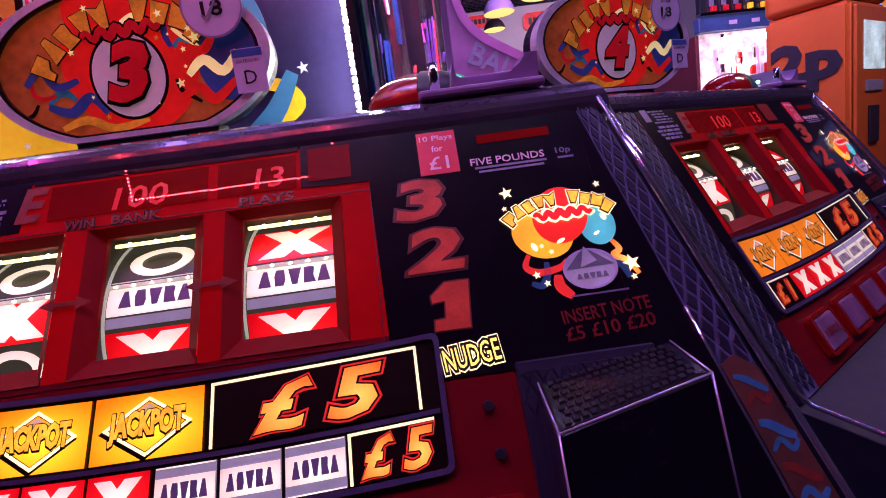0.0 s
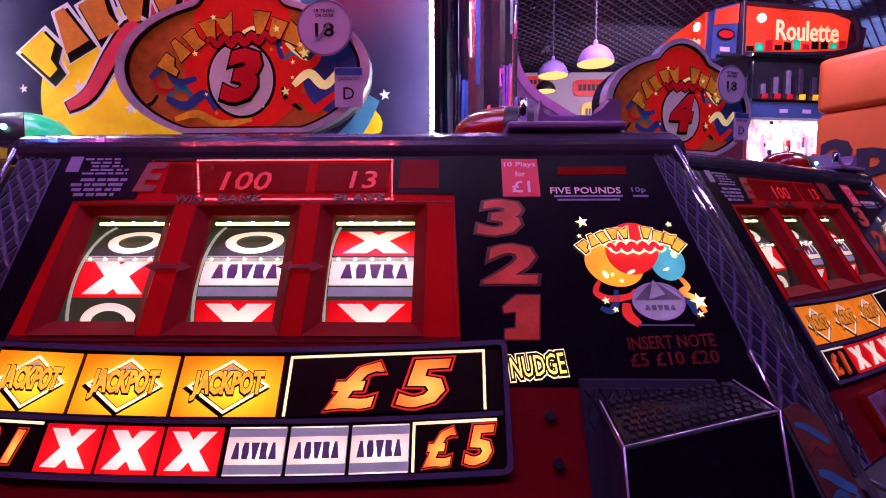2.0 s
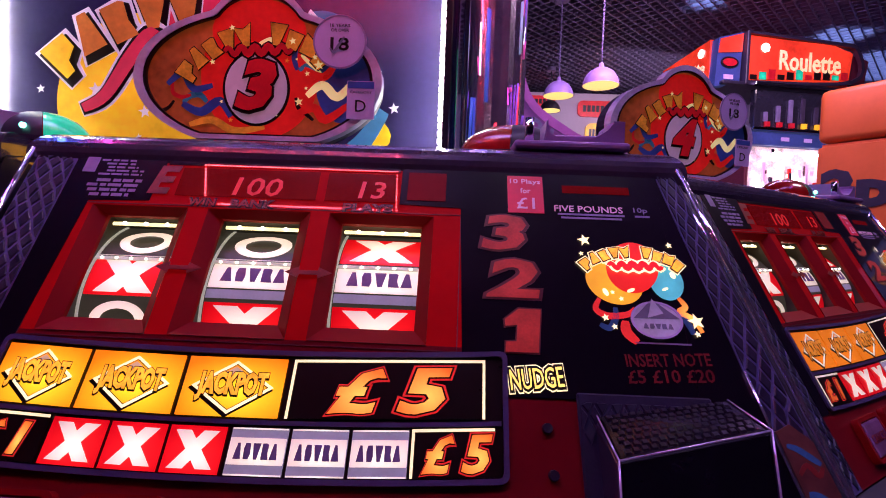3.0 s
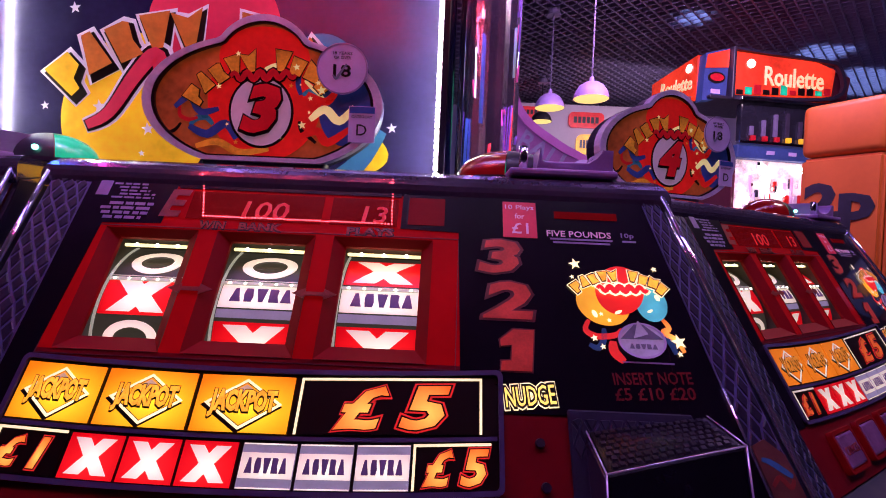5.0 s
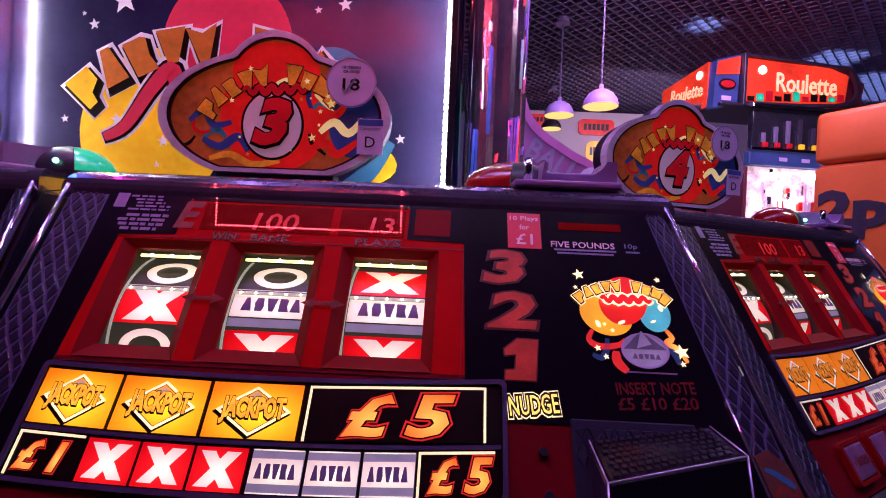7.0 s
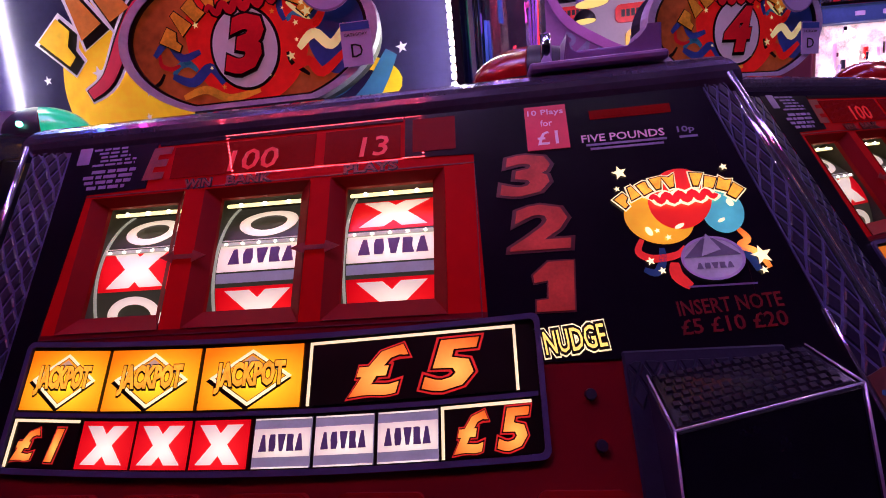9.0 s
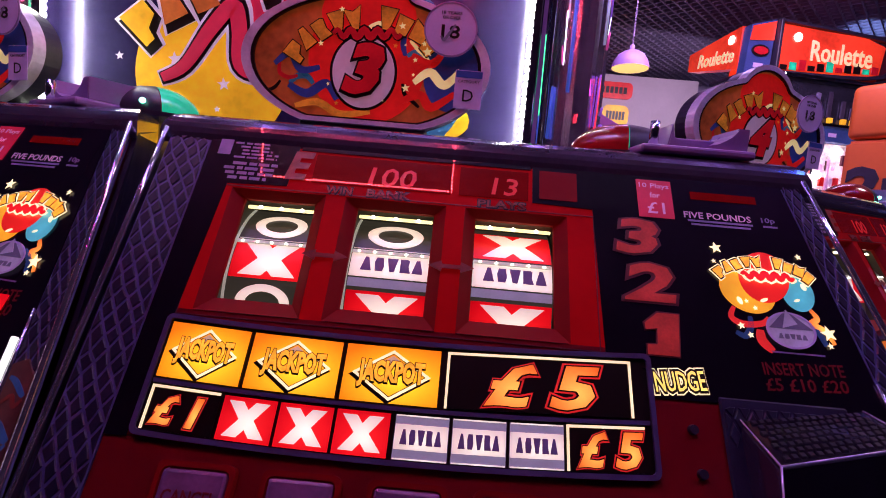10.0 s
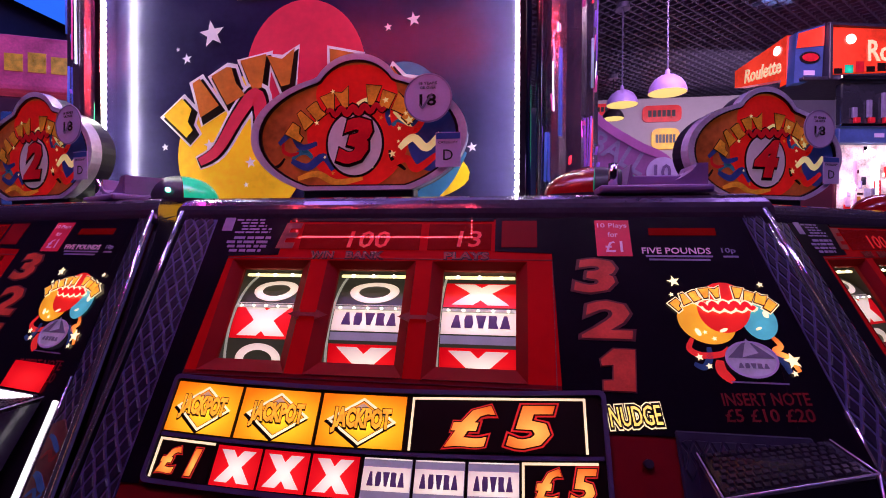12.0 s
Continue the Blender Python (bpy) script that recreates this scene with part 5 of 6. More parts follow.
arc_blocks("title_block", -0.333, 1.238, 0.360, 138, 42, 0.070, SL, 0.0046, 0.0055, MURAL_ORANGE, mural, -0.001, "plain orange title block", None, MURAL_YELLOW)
part("flourish_line", stroke(bmesh.new(), [(-0.545, 1.405), (-0.50, 1.43), (-0.455, 1.50), (-0.415, 1.545), (-0.405, 1.50), (-0.40, 1.44), (-0.36, 1.43), (-0.31, 1.47)], 0.050, 0.004, 0.0046), MURAL_LILAC, mural)
part("flourish_shadow", stroke(bmesh.new(), [(-0.543, 1.405), (-0.50, 1.43), (-0.455, 1.50), (-0.417, 1.542), (-0.405, 1.50), (-0.40, 1.44), (-0.36, 1.43), (-0.31, 1.47)], 0.039, 0.005, 0.0054), INK, mural)
part("flourish", stroke(bmesh.new(), [(-0.540, 1.407), (-0.50, 1.432), (-0.455, 1.50), (-0.418, 1.54), (-0.405, 1.50), (-0.40, 1.44), (-0.36, 1.43), (-0.31, 1.47)], 0.028, 0.006, 0.007), MURAL_RED, mural, "red flourish")
part("ribbon", stroke(bmesh.new(), [(-0.10, 1.325), (-0.05, 1.34), (0.0, 1.37), (-0.02, 1.40), (-0.06, 1.41)], 0.026, 0.0012, 0.0018), MURAL_YELLOW, mural, "yellow ribbon")
part("ribbon", stroke(bmesh.new(), [(-0.16, 1.30), (-0.10, 1.315), (-0.04, 1.36), (0.0, 1.42)], 0.034, 0.0020, 0.0026), MURAL_BLUE, mural, "blue ribbon")
for x, z, r in ((-0.514, 1.668, 0.028), (-0.570, 1.620, 0.011), (-0.590, 1.640, 0.005), (-0.095, 1.672, 0.014), (-0.145, 1.660, 0.008), (0.018, 1.425, 0.010), (-0.520, 1.442, 0.013), (-0.430, 1.405, 0.012), (-0.440, 1.360, 0.006), (-0.600, 1.775, 0.008), (-0.02, 1.80, 0.015), (-0.37, 1.82, 0.02), (-0.62, 1.44, 0.008)):
    part("star", prism(bmesh.new(), star(x, z, r, 8), 0.0030, 0.0036), MURAL_LILAC, mural, "pale star")
part("beige_strip", bars([(-0.46, -0.30, 1.733, 1.765)], 0.002, 0.003), mat("beige_tape", (0.45, 0.30, 0.18), 0.6, vary=0.2), mural)
for x in (-0.738, 0.111):
    rail = part("light_rail", soft_box(x - 0.007, x + 0.007, 0.435, 0.481, 1.02, TOP, 0.002, 1), CHROME, tower, "metal light rail", TW)
    side = 1 if x < 0 else -1
    part("light_strip", soft_box(x + side * 0.0075 - 0.001, x + side * 0.0075 + 0.001, 0.437, 0.448, 1.05, TOP - 0.05, 0.0004, 1), REEL_EDGE, rail, "pale strip that carries the lamps")
    bm = bmesh.new()
    for k in range(112):
        z = 1.06 + 0.0125 * k
        box(bm, x + side * 0.0105 - 0.0015, x + side * 0.0105 + 0.0015, 0.436, 0.446, z, z + 0.0065)
    tagged(part("lamp_row", bm, TOWER_LED, rail, "row of tiny bright white lamps"), kind="stuff")
for x in (-0.768, 0.142):
    smooth(part("chrome_rod", tube([(x, 0.475, 1.0), (x, 0.475, TOP)], 0.006), CHROME, tower, "chrome rod", TW))


def prism_column(x, y, r, name):
    root = new(name)
    root.location = (x, y, 0)
    bm = bmesh.new()
    k = 26
    # zigzag facets imitate the rippled vertical reflections of a smooth column
    pts = [(r * (1.0 if i % 2 else 0.93) * math.cos(2 * math.pi * i / k), r * (1.0 if i % 2 else 0.93) * math.sin(2 * math.pi * i / k)) for i in range(k)]
    prism(bm, pts, 0, 2.6)
    part("shell", bm, HOLO, root, "faceted prismatic chrome shell")
    rnd = random.Random(int(1000 * x + 5000))
    # glowing sticks on the shell stand in for coloured reflections, not lamps
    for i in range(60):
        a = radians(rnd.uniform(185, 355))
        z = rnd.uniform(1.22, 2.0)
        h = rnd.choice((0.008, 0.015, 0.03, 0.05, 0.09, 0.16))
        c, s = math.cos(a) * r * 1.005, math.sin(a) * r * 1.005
        lamp = (GLINT if rnd.random() < 0.72 else VIVID_GLOW)
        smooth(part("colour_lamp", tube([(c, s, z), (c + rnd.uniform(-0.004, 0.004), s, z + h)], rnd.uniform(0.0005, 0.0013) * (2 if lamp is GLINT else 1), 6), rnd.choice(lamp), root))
    return tagged(root, "faceted chrome column with coloured light streaks", "column", "columns of the tower")


prism_column(0.196, 0.520, 0.057, "chrome_column")
prism_column(-0.822, 0.520, 0.050, "chrome_column")

# ---- the hall ----
CARPET = mat("dark_patterned_carpet", (0.03, 0.015, 0.06), 0.9, vary=0.6, scale=5, bump=0.4)
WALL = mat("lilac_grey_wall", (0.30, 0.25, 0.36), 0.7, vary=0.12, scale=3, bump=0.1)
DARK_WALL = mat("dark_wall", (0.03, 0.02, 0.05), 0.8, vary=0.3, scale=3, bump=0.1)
GRID = mat("ceiling_mesh_metal", (0.28, 0.24, 0.36), 0.4, 0.7, vary=0.2, scale=10)
VOID = mat("black_ceiling_void", (0.012, 0.010, 0.02), 0.9, vary=0.3, scale=3)


def setting(name, bm, material, label):
    return tagged(part(name, bm, material), label, kind="structure")


HALL = (-4.5, 7.0, -3.0, 7.2, 3.3)
bm = bmesh.new()
box(bm, HALL[0], HALL[1], HALL[2], HALL[3], -0.1, 0)
setting("floor", bm, CARPET, "dark violet patterned carpet floor")
bm = bmesh.new()
box(bm, HALL[0], HALL[1], HALL[2], HALL[3], 3.42, 3.52)
setting("ceiling", bm, VOID, "black ceiling void above the metal mesh")
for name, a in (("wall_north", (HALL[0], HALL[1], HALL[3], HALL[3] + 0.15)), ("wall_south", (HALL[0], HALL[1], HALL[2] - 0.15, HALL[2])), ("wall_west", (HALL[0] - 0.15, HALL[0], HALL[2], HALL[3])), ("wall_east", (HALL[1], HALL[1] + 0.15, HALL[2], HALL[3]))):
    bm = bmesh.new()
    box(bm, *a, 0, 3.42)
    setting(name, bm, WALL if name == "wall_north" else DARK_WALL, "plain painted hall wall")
# open metal mesh: crossing slats
bm = bmesh.new()
step = 0.085
for k in range(int(13 / step)):
    o = -7 + k * step * 1.4142
    for s in (1, -1):
        a = Vector((1.2 + o, 3.6))
        d = Vector((1, s)).normalized()
        n = Vector((-d.y, d.x)) * 0.006
        lo_t, hi_t = -9, 9
        for axis, (l, h) in ((0, (-0.6, 6.9)), (1, (0.9, 7.1))):
            t0, t1 = (l - a[axis]) / d[axis], (h - a[axis]) / d[axis]
            lo_t, hi_t = max(lo_t, min(t0, t1)), min(hi_t, max(t0, t1))
        if hi_t > lo_t:
            p, q = a + d * lo_t, a + d * hi_t
            prism(bm, [tuple(p + n), tuple(p - n), tuple(q - n), tuple(q + n)], 3.30, 3.335 + 0.001 * s)
setting("ceiling_mesh", bm, GRID, "open diamond metal mesh ceiling")
PANEL_LIGHT = mat("blue_white_ceiling_light", (0.7, 0.8, 1.0), 0.4, vary=0.1, glow=3.0, glow_color=(0.35, 0.55, 1.0))
BLUE_LIGHT = mat("deep_blue_ceiling_light", (0.1, 0.25, 0.9), 0.4, vary=0.1, glow=1.1, glow_color=(0.02, 0.13, 1.0))
for x, y, w in ((3.87, 4.68, 0.45), (4.95, 5.44, 0.9), (2.23, 4.02, 0.22), (-3.6, 3.4, 1.3)):
    light = new("ceiling_light")
    light.location = (x, y, 3.34)
    part("frame", soft_box(-w / 2 - 0.03, w / 2 + 0.03, -w / 2 - 0.03, w / 2 + 0.03, 0.02, 0.07, 0.004), GRID, light)
    part("diffuser", soft_box(-w / 2, w / 2, -w / 2, w / 2, 0.008, 0.019, 0.002), BLUE_LIGHT if x < 0 else PANEL_LIGHT, light, "glowing blue diffuser" if x < 0 else "blue white diffuser")
    tagged(light, "%s square light above the ceiling mesh" % ("deep blue" if x < 0 else "blue white"), "ceiling light", "ceiling lights")


# pendant lamps
SHADE = mat("lilac_enamel_shade", (0.42, 0.30, 0.62), 0.35, vary=0.15, scale=6)
SHADE_BLACK = mat("black_enamel_shade", (0.02, 0.015, 0.02), 0.35, vary=0.2, scale=6)
SHADE_IN = mat("warm_lit_shade_inside", (0.8, 0.65, 0.3), 0.5, vary=0.1, scale=6, glow=0.9, glow_color=(1.0, 0.75, 0.2))


def pendant(x, y, z, r, shade):
    root = new("pendant_lamp")
    root.location = (x, y, z)
    prof = [(r, 0), (r * 0.98, 0.02), (r * 0.9, r * 0.42), (r * 0.7, r * 0.72), (r * 0.4, r * 0.92), (r * 0.14, r * 1.0), (r * 0.12, r * 1.25), (0.006, r * 1.3)]
    bm = bmesh.new()
    rings = [[bm.verts.new((p * math.cos(2 * math.pi * j / 32), p * math.sin(2 * math.pi * j / 32), q)) for j in range(32)] for p, q in prof]
    for i in range(len(prof) - 1):
        for j in range(32):
            bm.faces.new((rings[i][j], rings[i][(j + 1) % 32], rings[i + 1][(j + 1) % 32], rings[i + 1][j]))
    smooth(part("shade", bm, shade, root))
    bm = bmesh.new()
    bmesh.ops.create_cone(bm, cap_ends=True, segments=32, radius1=r * 0.96, radius2=r * 0.9, depth=0.05, matrix=Matrix.Translation((0, 0, 0.026)))
    part("lit_inside", bm, SHADE_IN, root, "warm lit inside")
    part("cord", tube([(0, 0, r * 1.28), (0, 0, 3.30 - z)], 0.006, 6), BLACK_PLASTIC if shade is SHADE_BLACK else GRID, root)
    bm = bmesh.new()
    bmesh.ops.create_cone(bm, cap_ends=True, segments=16, radius1=0.06, radius2=0.05, depth=0.05, matrix=Matrix.Translation((0, 0, 3.27 - z)))
    part("ceiling_rose", bm, GRID, root)
    return tagged(root, "%s enamel pendant lamp hanging from the ceiling" % ("lilac" if shade is SHADE else "black"), "pendant lamp", "pendant lamps")


pendant(1.00, 3.96, 2.43, 0.13, SHADE)
pendant(1.12, 3.10, 2.27, 0.125, SHADE)
pendant(1.27, 5.80, 2.76, 0.13, SHADE_BLACK)

# ---- pusher machine with the roulette heading ----
PUSH_RED = mat("red_lit_heading", (0.6, 0.03, 0.02), 0.2, vary=0.45, scale=3, coat=0.6, glow=0.55, glow_color=(1.0, 0.055, 0.015))
PUSH_BODY = mat("dark_red_cabinet", (0.10, 0.015, 0.03), 0.4, vary=0.3, scale=5)
PUSH_BLUE = mat("violet_blue_band", (0.025, 0.035, 0.16), 0.4, vary=0.4, scale=6, glow=0.10, glow_color=(0.12, 0.2, 0.7))
BRIGHT = mat("bright_lit_prize_box", (0.55, 0.42, 0.45), 0.4, vary=0.9, scale=11, glow=0.62, glow_color=(1.0, 0.66, 0.74))
SPOT_SOFT = mat("soft_white_lamp", (1, 0.9, 0.8), 0.4, vary=0.05, glow=2.5, glow_color=(1, 0.75, 0.6))
SPOT = mat("white_spot_lamp", (1, 1, 1), 0.4, vary=0.02, glow=14, glow_color=(1, 0.97, 0.95))
DARK_GLASS = mat("dark_window", (0.02, 0.02, 0.03), 0.08, vary=0.3, scale=4, coat=0.5)


def pusher(m):
    root = new("coin_pusher_machine")
    root.matrix_basis = m
    w = 0.40
    part("cabinet", soft_box(-w, w, 0.02, 0.9, 0, 1.98, 0.01), PUSH_BODY, root, "dark red cabinet")
    f = upright(0.0)
    bm = prism(bmesh.new(), [(-0.46, 2.49), (0.47, 2.55), (0.50, 2.79), (0.30, 2.83), (-0.445, 2.86)], -0.55, 0.0)
    bmesh.ops.bevel(bm, geom=bm.edges[:], offset=0.018, segments=3, affect="EDGES")
    part("heading", bm, PUSH_RED, root, "red lit heading board", f)
    part("heading_end", prism(bmesh.new(), [(0.505, 2.53), (0.66, 2.56), (0.69, 2.75), (0.52, 2.79)], -0.60, -0.06), PUSH_BODY, root, "dark heading end", f)
    part("heading_frame", stroke(bmesh.new(), [(-0.46, 2.485), (0.48, 2.545), (0.515, 2.80), (0.30, 2.84), (-0.45, 2.87)], 0.030, -0.02, 0.014), BLACK_PLASTIC, root, "", f)
    for k in range(11):
        part("skyline", bars([(-0.42 + 0.08 * k, -0.36 + 0.08 * k, 2.505 + 0.005 * k, 2.545 + 0.005 * k + 0.02 * (k * 7 % 3))], 0.002, 0.006), (INK, GREEN_DOME, SIGN_DARKRED, INK)[k % 4], root, "", f)
    part("heading_word", word("Roulette", 0.10, 2.675, 0.15, 0.003, 0.006, 0.54, 0.015), SIGN_CREAM, root, "cream lettering", f)
    for x, z in ((-0.30, 2.76),):
        part("heading_lamp", prism(bmesh.new(), oval(x, z, 0.035, 0.035, 20), 0.003, 0.012), SPOT_SOFT, root, "round heading lamp", f)
    wing = part("heading_wing", prism(bmesh.new(), [(-0.70, 2.44), (-0.49, 2.47), (-0.475, 2.88), (-0.68, 2.82)], -0.10, -0.02), PUSH_BLUE, root, "blue heading wing", f)
    part("wing_top", prism(bmesh.new(), [(-0.685, 2.70), (-0.485, 2.72), (-0.48, 2.865), (-0.67, 2.808)], -0.018, -0.010), PUSH_RED, wing, "red top of the wing")
    part("wing_badge", prism(bmesh.new(), oval(-0.585, 2.63, 0.075, 0.045, 28), -0.018, -0.011), INK, wing, "")
    part("wing_badge", prism(bmesh.new(), oval(-0.585, 2.63, 0.060, 0.030, 28), -0.010, -0.006), SIGN_DARKRED, wing, "")
    part("wing_label", bars([(-0.63, -0.55, 2.50, 2.535)], -0.018, -0.012), LILAC, wing)
    part("wing_post", soft_box(-0.475, -0.445, 2.46, 2.88, -0.06, 0.03, 0.008), BLACK_PLASTIC, root, "dark corner post", f)
    g = pose(-0.70, 0.02, 0, 90, 0, -90)
    part("side_heading", prism(bmesh.new(), [(-0.75, 2.64), (-0.08, 2.50), (-0.08, 2.83), (-0.75, 2.79)], -0.10, 0.0), PUSH_RED, root, "red side heading", g)
    part("side_word", word("Roulette", -0.36, 2.655, 0.11, 0.002, 0.006, 0.46, 0.015, 0, -8), SIGN_CREAM, root, "cream lettering", g)
    part("heading_lamp", prism(bmesh.new(), oval(-0.18, 2.75, 0.035, 0.035, 20), 0.002, 0.012), SPOT_SOFT, root, "round heading lamp", g)
    part("dark_coping", soft_box(-0.66, 0.50, 2.455, 2.482, -0.5, 0.02, 0.008), BLACK_PLASTIC, root, "dark ledge under the heading", f)
    part("upper_window", soft_box(-w + 0.04, w - 0.04, 2.12, 2.44, -0.06, 0.0, 0.01), DARK_GLASS, root, "dark upper window", f)
    for x in (-0.48, -0.30, -0.12, 0.06, 0.26, 0.40):
        part("machinery", soft_box(x * 0.6, x * 0.6 + 0.035, 2.18, 2.40 - 0.3 * abs(x), 0.002, 0.02, 0.004), DARK_CHROME if x > 0 else GREY_PURPLE, root, "", f)
        part("machinery_lamp", soft_box(x * 0.6 + 0.01, x * 0.6 + 0.05, 2.14, 2.18, 0.004, 0.03, 0.004), SIGN_DARKRED if x < 0 else MURAL_YELLOW, root, "", f)
    for z in (2.105, 2.455):
        part("rail", soft_box(-w, w, z, z + 0.025, 0.0, 0.05, 0.004), CHROME, root, "", f)
    part("blue_band", soft_box(-w, w, 1.99, 2.10, -0.04, 0.03, 0.01), PUSH_BLUE, root, "violet blue band", f)
    for x in (-0.14, 0.06):
        part("band_label", bars([(x, x + 0.07, 2.03, 2.06)], 0.032, 0.036), LILAC, root, "", f)
    part("prize_box", soft_box(-w + 0.03, w - 0.05, 1.25, 1.985, -0.30, -0.006, 0.01), BRIGHT, root, "brightly lit prize box", f)
    for x, z in ((-0.16, 1.92), (0.18, 1.92), (-0.30, 1.66), (0.02, 1.72), (0.30, 1.64)):
        bm = bmesh.new()
        bmesh.ops.create_uvsphere(bm, u_segments=12, v_segments=8, radius=0.026, matrix=Matrix.Translation((x, z, 0.03)))
        part("spot_lamp", bm, SPOT, root, "", f)
    for x in (-0.26, -0.10, 0.12, 0.28):
        part("light_tube", soft_box(x, x + 0.02, 1.40, 1.86, -0.015, 0.01, 0.004), LED_WHITE if x in (-0.10,) else PINK_PAPER, root, "", f)
    rnd = random.Random(12)
    for k in range(34):
        x, z = rnd.uniform(-0.35, 0.30), rnd.uniform(1.42, 1.92)
        w2, h2 = rnd.uniform(0.01, 0.05), rnd.uniform(0.015, 0.09)
        part("prize", soft_box(x, x + w2, z, z + h2, -0.008, rnd.uniform(0.004, 0.02), 0.003, 1), rnd.choice((SIGN_RED, PINK_PAPER, GREY_PURPLE, CHROME, LILAC, SPOT_SOFT, PUSH_BODY, DARK_CHROME, SIGN_WHITE)), root, "", f)
    for k in range(9):
        x = -0.33 + 0.075 * k
        part("prize", soft_box(x, x + 0.05, 1.42 + 0.05 * (k % 3), 1.54 + 0.06 * (k % 4), -0.018, 0.004, 0.006), (SIGN_RED, SIGN_ORANGE, SILVER, SIGN_DARKRED)[k % 4], root, "", f)
    part("side_fin", prism(bmesh.new(), [(w - 0.03, 1.25), (w + 0.08, 1.25), (w + 0.05, 1.88), (w - 0.01, 2.00)], -0.02, 0.03), SIGN_ORANGE, root, "orange side fin", f)
    return root


tagged(pusher(pose(2.84, 3.645, 0, 0, 0, 8)), "coin pusher machine, red lit roulette heading and bright prize box", "arcade machine")

# ---- orange change machine ----
ORANGE = mat("orange_painted_cabinet", (0.58, 0.12, 0.02), 0.42, vary=0.12, scale=4, bump=0.06)
ORANGE2 = mat("orange_door", (0.50, 0.10, 0.02), 0.42, vary=0.12, scale=4, bump=0.06)


def changer(m):
    root = new("change_machine")
    root.matrix_basis = m
    bm = bmesh.new()
    prism(bm, [(-0.21, 0.0), (0.21, 0.0), (0.21, 0.55), (-0.21, 0.55)], 0.0, 1.83)
    bmesh.ops.bevel(bm, geom=bm.edges[:], offset=0.02, segments=3, affect="EDGES")
    part("cabinet", bm, ORANGE, root, "orange cabinet")
    bm = soft_box(-0.215, 0.215, -0.005, 0.555, 1.837, 2.16, 0.04, 5)
    smooth(part("hood", bm, ORANGE, root, "rounded orange hood"))
    f = upright(-0.002)
    part("price", word("2p", 0.0, 1.525, 0.27, 0.0, 0.004, 0.33, 0.045), BLACK_PLASTIC, root, "large black lettering", f)
    s = Matrix.Translation((0.212, 0, 0)) @ pose(0, 0, 0, 90, 0, 90)
    part("door", soft_box(0.03, 0.52, 0.10, 1.80, 0, 0.02, 0.008), ORANGE2, root, "orange front door", s)
    part("screen", soft_box(0.12, 0.42, 1.46, 1.72, 0.012, 0.026, 0.006), mat("lit_screen", (0.3, 0.35, 0.4), 0.15, vary=0.6, scale=9, glow=0.5, glow_color=(0.6, 0.75, 0.85)), root, "glossy lit screen", s)
    part("coin_plate", soft_box(0.14, 0.38, 1.34, 1.40, 0.02, 0.03, 0.004), GREY_PURPLE, root, "", s)
    part("coin_tray", soft_box(0.18, 0.31, 1.05, 1.26, 0.02, 0.035, 0.006), BLACK_PLASTIC, root, "dark tray", s)
    part("heading", soft_box(0.05, 0.50, 1.88, 2.07, 0.0, 0.016, 0.006), GREY_PURPLE, root, "violet heading plate", s)
    part("heading_word", word("CHANGE", 0.275, 1.97, 0.09, 0.017, 0.004, 0.36, 0.015), SIGN_CREAM, root, "yellow lettering", s)
    return root


tagged(changer(pose(2.46, 2.523, 0, 0, 0, -60)), "orange change machine with large black price lettering", "change machine")

# ---- slanted ball game sign and wall signs ----
RAMP = mat("violet_ramp_print", (0.30, 0.10, 0.32), 0.4, vary=0.3, scale=6, glow=0.05, glow_color=(0.9, 0.2, 0.8))
RAMP_EDGE = mat("magenta_edge", (0.45, 0.12, 0.40), 0.35, vary=0.2, scale=8, glow=0.08)
game = new("ball_game_ramp")
game.location = (0.95, 2.6, 0)
f = upright(0)
curve = [(-0.50, 2.70), (-0.46, 2.22), (-0.37, 1.99), (-0.15, 1.83), (0.02, 1.74), (0.10, 1.60), (0.10, 0.0), (-0.50, 0.0)]
part("side_panel", prism(bmesh.new(), curve[::-1], -0.5, 0), RAMP, game, "violet side panel", f)
part("edge_rail", stroke(bmesh.new(), curve[:6], 0.05, -0.5, 0.012), RAMP_EDGE, game, "magenta edge rail", f)
part("panel_word", word("BALL", -0.24, 1.78, 0.12, 0.002, 0.004, 0.34, 0.02, 0, -30), LILAC_INK, game, "pale lettering", f)
disc = part("score_disc", prism(bmesh.new(), oval(0.0, 1.66, 0.09, 0.09, 36), 0.006, 0.014), LILAC, game, "lilac score disc", f)
part("score", word("10", 0.0, 1.66, 0.09, 0.016, 0.003, 0.09, 0.02), PURPLE_INK, disc)
tagged(game, "violet slanted ball game ramp with score disc", "arcade game")
PALE_WALL = mat("pale_kiosk_panel", (0.55, 0.48, 0.50), 0.6, vary=0.1, scale=3)
kiosk = new("kiosk")
kiosk.location = (2.6, 6.6, 0)
part("kiosk_wall", soft_box(-2.2, 0.6, 0, 0.4, 0, 3.22, 0.01), PALE_WALL, kiosk, "pale kiosk wall")
for x, z, w, h, mm in ((-0.55, 3.00, 0.50, 0.22, SIGN_RED), (-1.35, 3.08, 0.45, 0.16, SIGN_RED), (-0.50, 2.66, 0.36, 0.28, MURAL_YELLOW)):
    s = part("kiosk_sign", prism(bmesh.new(), rect(x - w / 2, x + w / 2, z - h / 2, z + h / 2, h * 0.3), 0.0, 0.03), mm, kiosk, "small printed sign", upright(-0.004))
    for k in range(6):
        a = x - w * 0.36 + w * 0.122 * k
        part("sign_bar", bars([(a, a + w * 0.09, z - h * 0.20, z + h * 0.20)], 0.032, 0.036), INK, s)
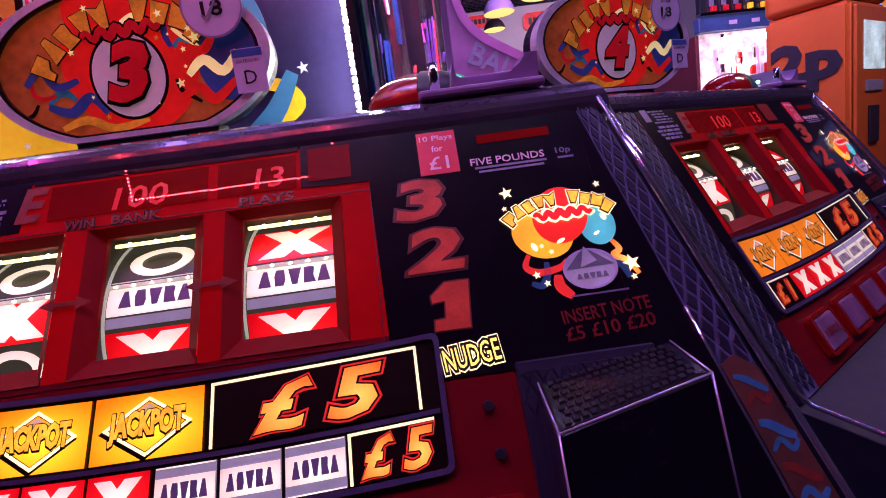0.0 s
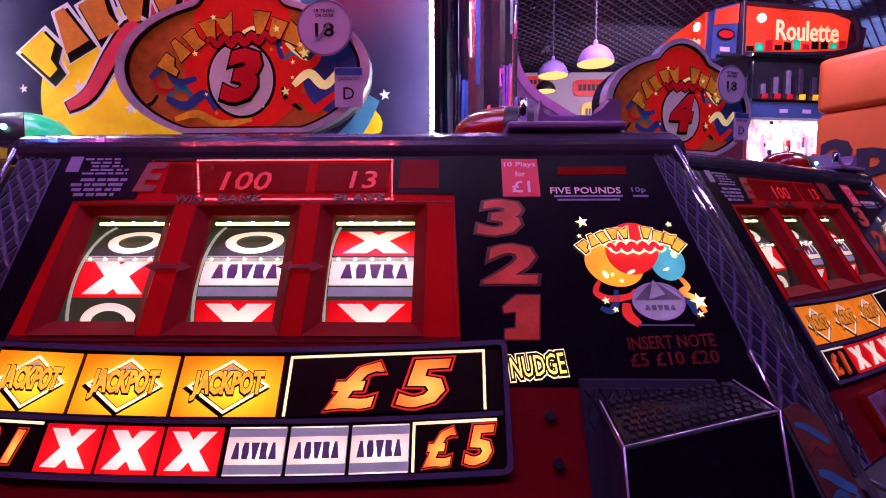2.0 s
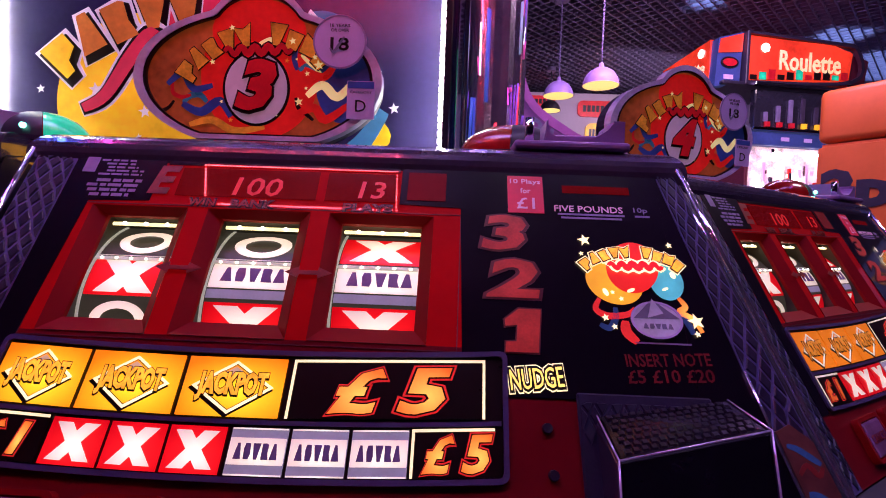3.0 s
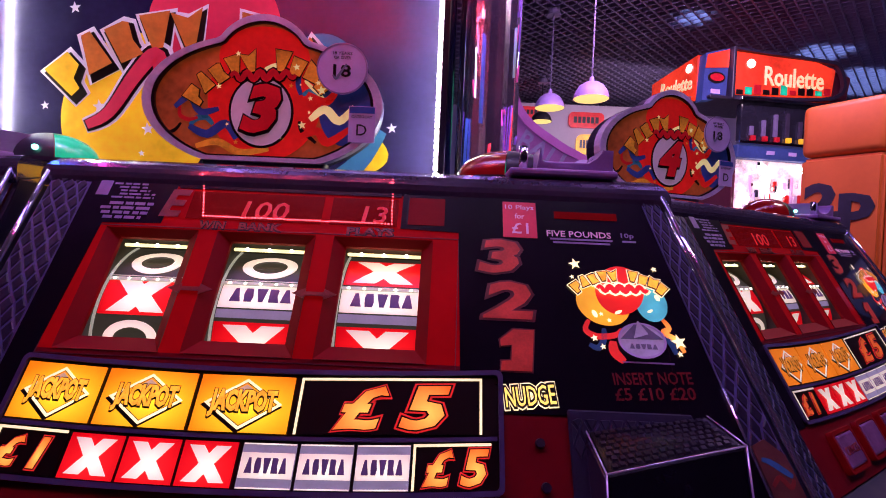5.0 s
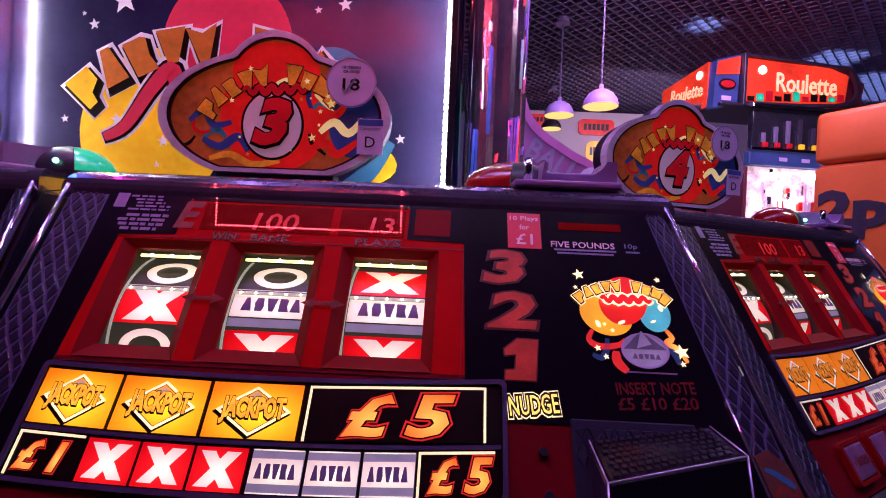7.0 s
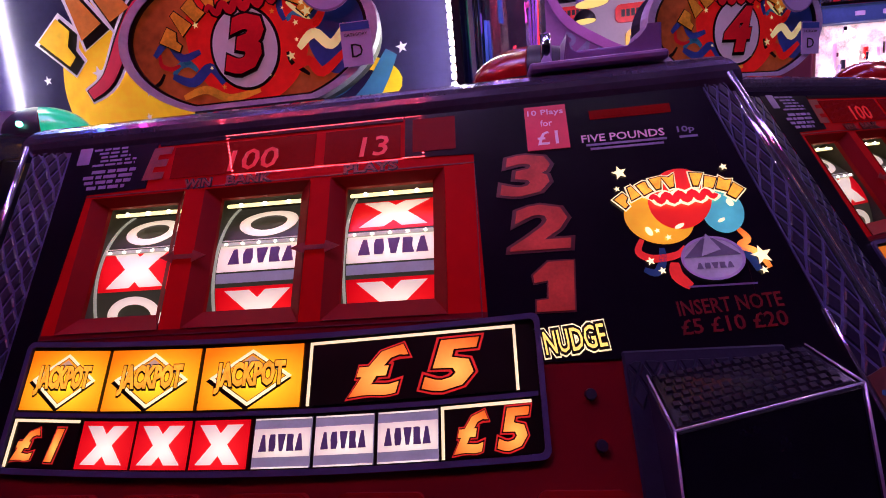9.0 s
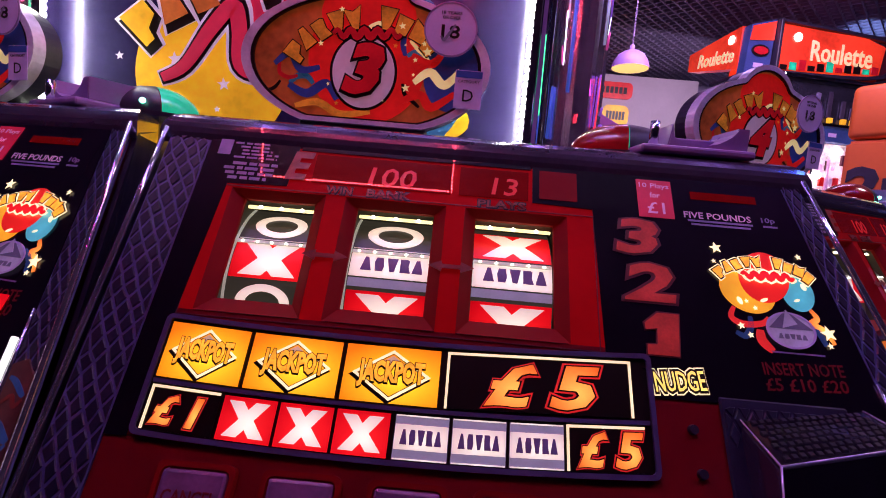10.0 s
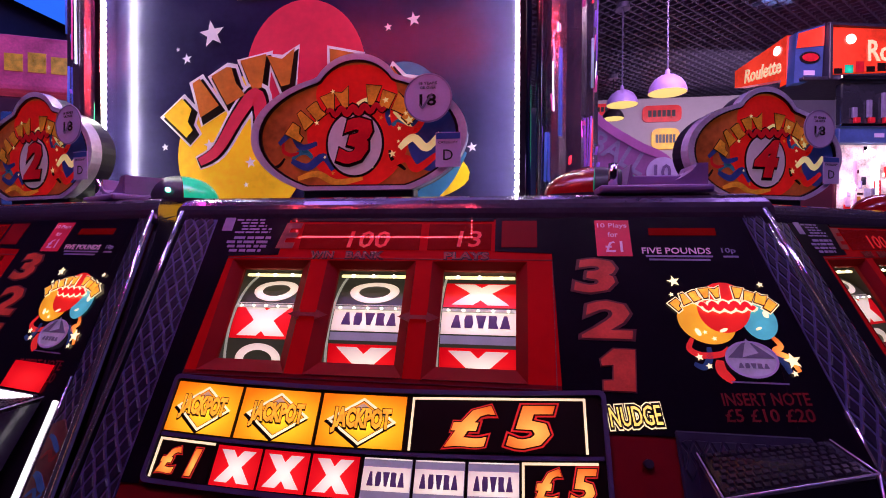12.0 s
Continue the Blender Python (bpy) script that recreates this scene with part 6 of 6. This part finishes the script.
tagged(kiosk, "pale food kiosk with small red and yellow signs", "kiosk")

# ---- machines further along the hall ----
PINK_HEAD = mat("dim_pink_heading", (0.45, 0.05, 0.14), 0.3, vary=0.6, scale=8, glow=0.16, glow_color=(1.0, 0.08, 0.22))
LIT_ORANGE = mat("orange_lit_heading", (0.6, 0.15, 0.03), 0.3, vary=0.5, scale=6, glow=0.6, glow_color=(1.0, 0.22, 0.04))


def far_machine(m, head, body, glow, tag):
    root = new("arcade_machine")
    root.matrix_basis = m
    f = upright(0)
    part("cabinet", soft_box(-0.4, 0.4, 0.02, 0.8, 0, 1.9, 0.02), body, root)
    part("heading", soft_box(-0.42, 0.42, 1.92, 2.25, -0.5, 0.04, 0.03), head, root, "lit heading", f)
    for k in range(5):
        part("heading_block", bars([(-0.28 + 0.115 * k, -0.19 + 0.115 * k, 2.03, 2.13 + 0.015 * (k % 2))], 0.042, 0.048), SIGN_ORANGE, root, "", f)
    part("screen", soft_box(-0.32, 0.32, 1.25, 1.80, -0.02, 0.01, 0.01), glow, root, "lit screen", f)
    part("control_shelf", soft_box(-0.4, 0.4, 1.02, 1.12, -0.05, 0.22, 0.02), body, root, "", f)
    for k in range(4):
        part("button", soft_box(-0.3 + 0.17 * k, -0.22 + 0.17 * k, 1.122, 1.132, 0.08, 0.15, 0.004), LIT_RED, root, "", f)
    return tagged(root, tag, "arcade machine")


far_machine(pose(-3.15, 2.7, 0, 0, 0, 25) @ Matrix.Diagonal((1.2, 1.2, 1.2, 1)), PINK_HEAD, PUSH_BODY, PUSH_BLUE, "dark red arcade machine with red lit heading and blue screen")
far_machine(pose(-3.9, 2.0, 0, 0, 0, 45) @ Matrix.Diagonal((1.2, 1.2, 1.2, 1)), PINK_HEAD, PUSH_BODY, LIT_ORANGE, "dark red arcade machine with red lit heading")
far_machine(pose(4.3, 3.6, 0, 0, 0, -35), VIVID_GLOW[0], PUSH_BODY, DARK_GLASS, "dark arcade machine with blue lit heading")
far_machine(pose(4.6, 2.4, 0, 0, 0, -60), PUSH_BLUE, PUSH_BODY, DARK_GLASS, "dark arcade machine with dark screen")

# ---- hanging light-bordered sign over the players, seen only in the glass ----
board = new("hanging_sign")
board.matrix_basis = pose(-0.245, -0.185, 1.905, 207.5, 0, 0)
part("board", soft_box(-0.26, 0.26, -0.065, 0.065, -0.02, 0.0, 0.004), mat("matte_black_board", (0.003, 0.002, 0.003), 0.9, vary=0.2, scale=20, spec=0.0), board, "black sign board")
bm = bmesh.new()
spots = [(-0.235 + 0.47 * k / 58, s) for k in range(59) for s in (-0.046, 0.046)] + [(s, -0.046 + 0.092 * k / 11) for k in range(1, 11) for s in (-0.235, 0.235)]
for x, y in spots:
    prism(bm, oval(x, y, 0.0020, 0.0020, 6), 0.0005, 0.002)
tagged(part("border_lamps", bm, RED_LED_DOT, board, "dotted red border of tiny lamps"), kind="stuff")
for x in (-0.2, 0.2):
    smooth(part("cord", tube([(x, 0.0, -0.015), (x, -0.702, -1.366)], 0.003, 6), BLACK_PLASTIC, board))
tagged(board, "black hanging sign with dotted red light border", "sign")

# ---- downlights and neon tubes over the gangway ----
DOWN = mat("downlight_lens", (1, 1, 1), 0.4, vary=0.02, glow=55, glow_color=(1.0, 0.82, 0.86))
for k in range(6):
    spot = new("downlight")
    spot.location = (-1.25 + 0.42 * k, -0.42, 3.42)
    bm = bmesh.new()
    bmesh.ops.create_cone(bm, cap_ends=True, segments=24, radius1=0.06, radius2=0.06, depth=0.08, matrix=Matrix.Translation((0, 0, -0.04)))
    part("can", bm, GRID, spot)
    bm = bmesh.new()
    bmesh.ops.create_cone(bm, cap_ends=True, segments=24, radius1=0.04, radius2=0.04, depth=0.006, matrix=Matrix.Translation((0, 0, -0.084)))
    part("lens", bm, DOWN, spot, "bright lens")
    tagged(spot, "round ceiling downlight over the machines", "downlight", "downlights")
for x, y0, y1, z, c in ((1.75, -0.5, 0.45, 3.36, 0), (-1.7, -0.5, 0.45, 3.36, 2), (2.0, -0.5, 0.45, 3.36, 2), (-1.95, -0.5, 0.45, 3.36, 0)):
    neon = new("neon_tube")
    neon.location = (x, (y0 + y1) / 2, z)
    smooth(part("tube", tube([(0, (y0 - y1) / 2, 0), (0, (y1 - y0) / 2, 0)], 0.018, 10), NEON_BRIGHT[c], neon))
    for y in (-0.4, 0.4):
        part("clip", soft_box(-0.012, 0.012, y - 0.01, y + 0.01, 0.0, 0.062, 0.002, 1), GRID, neon)
    tagged(neon, "%s neon tube along the ceiling" % ("blue" if c == 0 else "magenta"), "neon tube", "neon tubes")
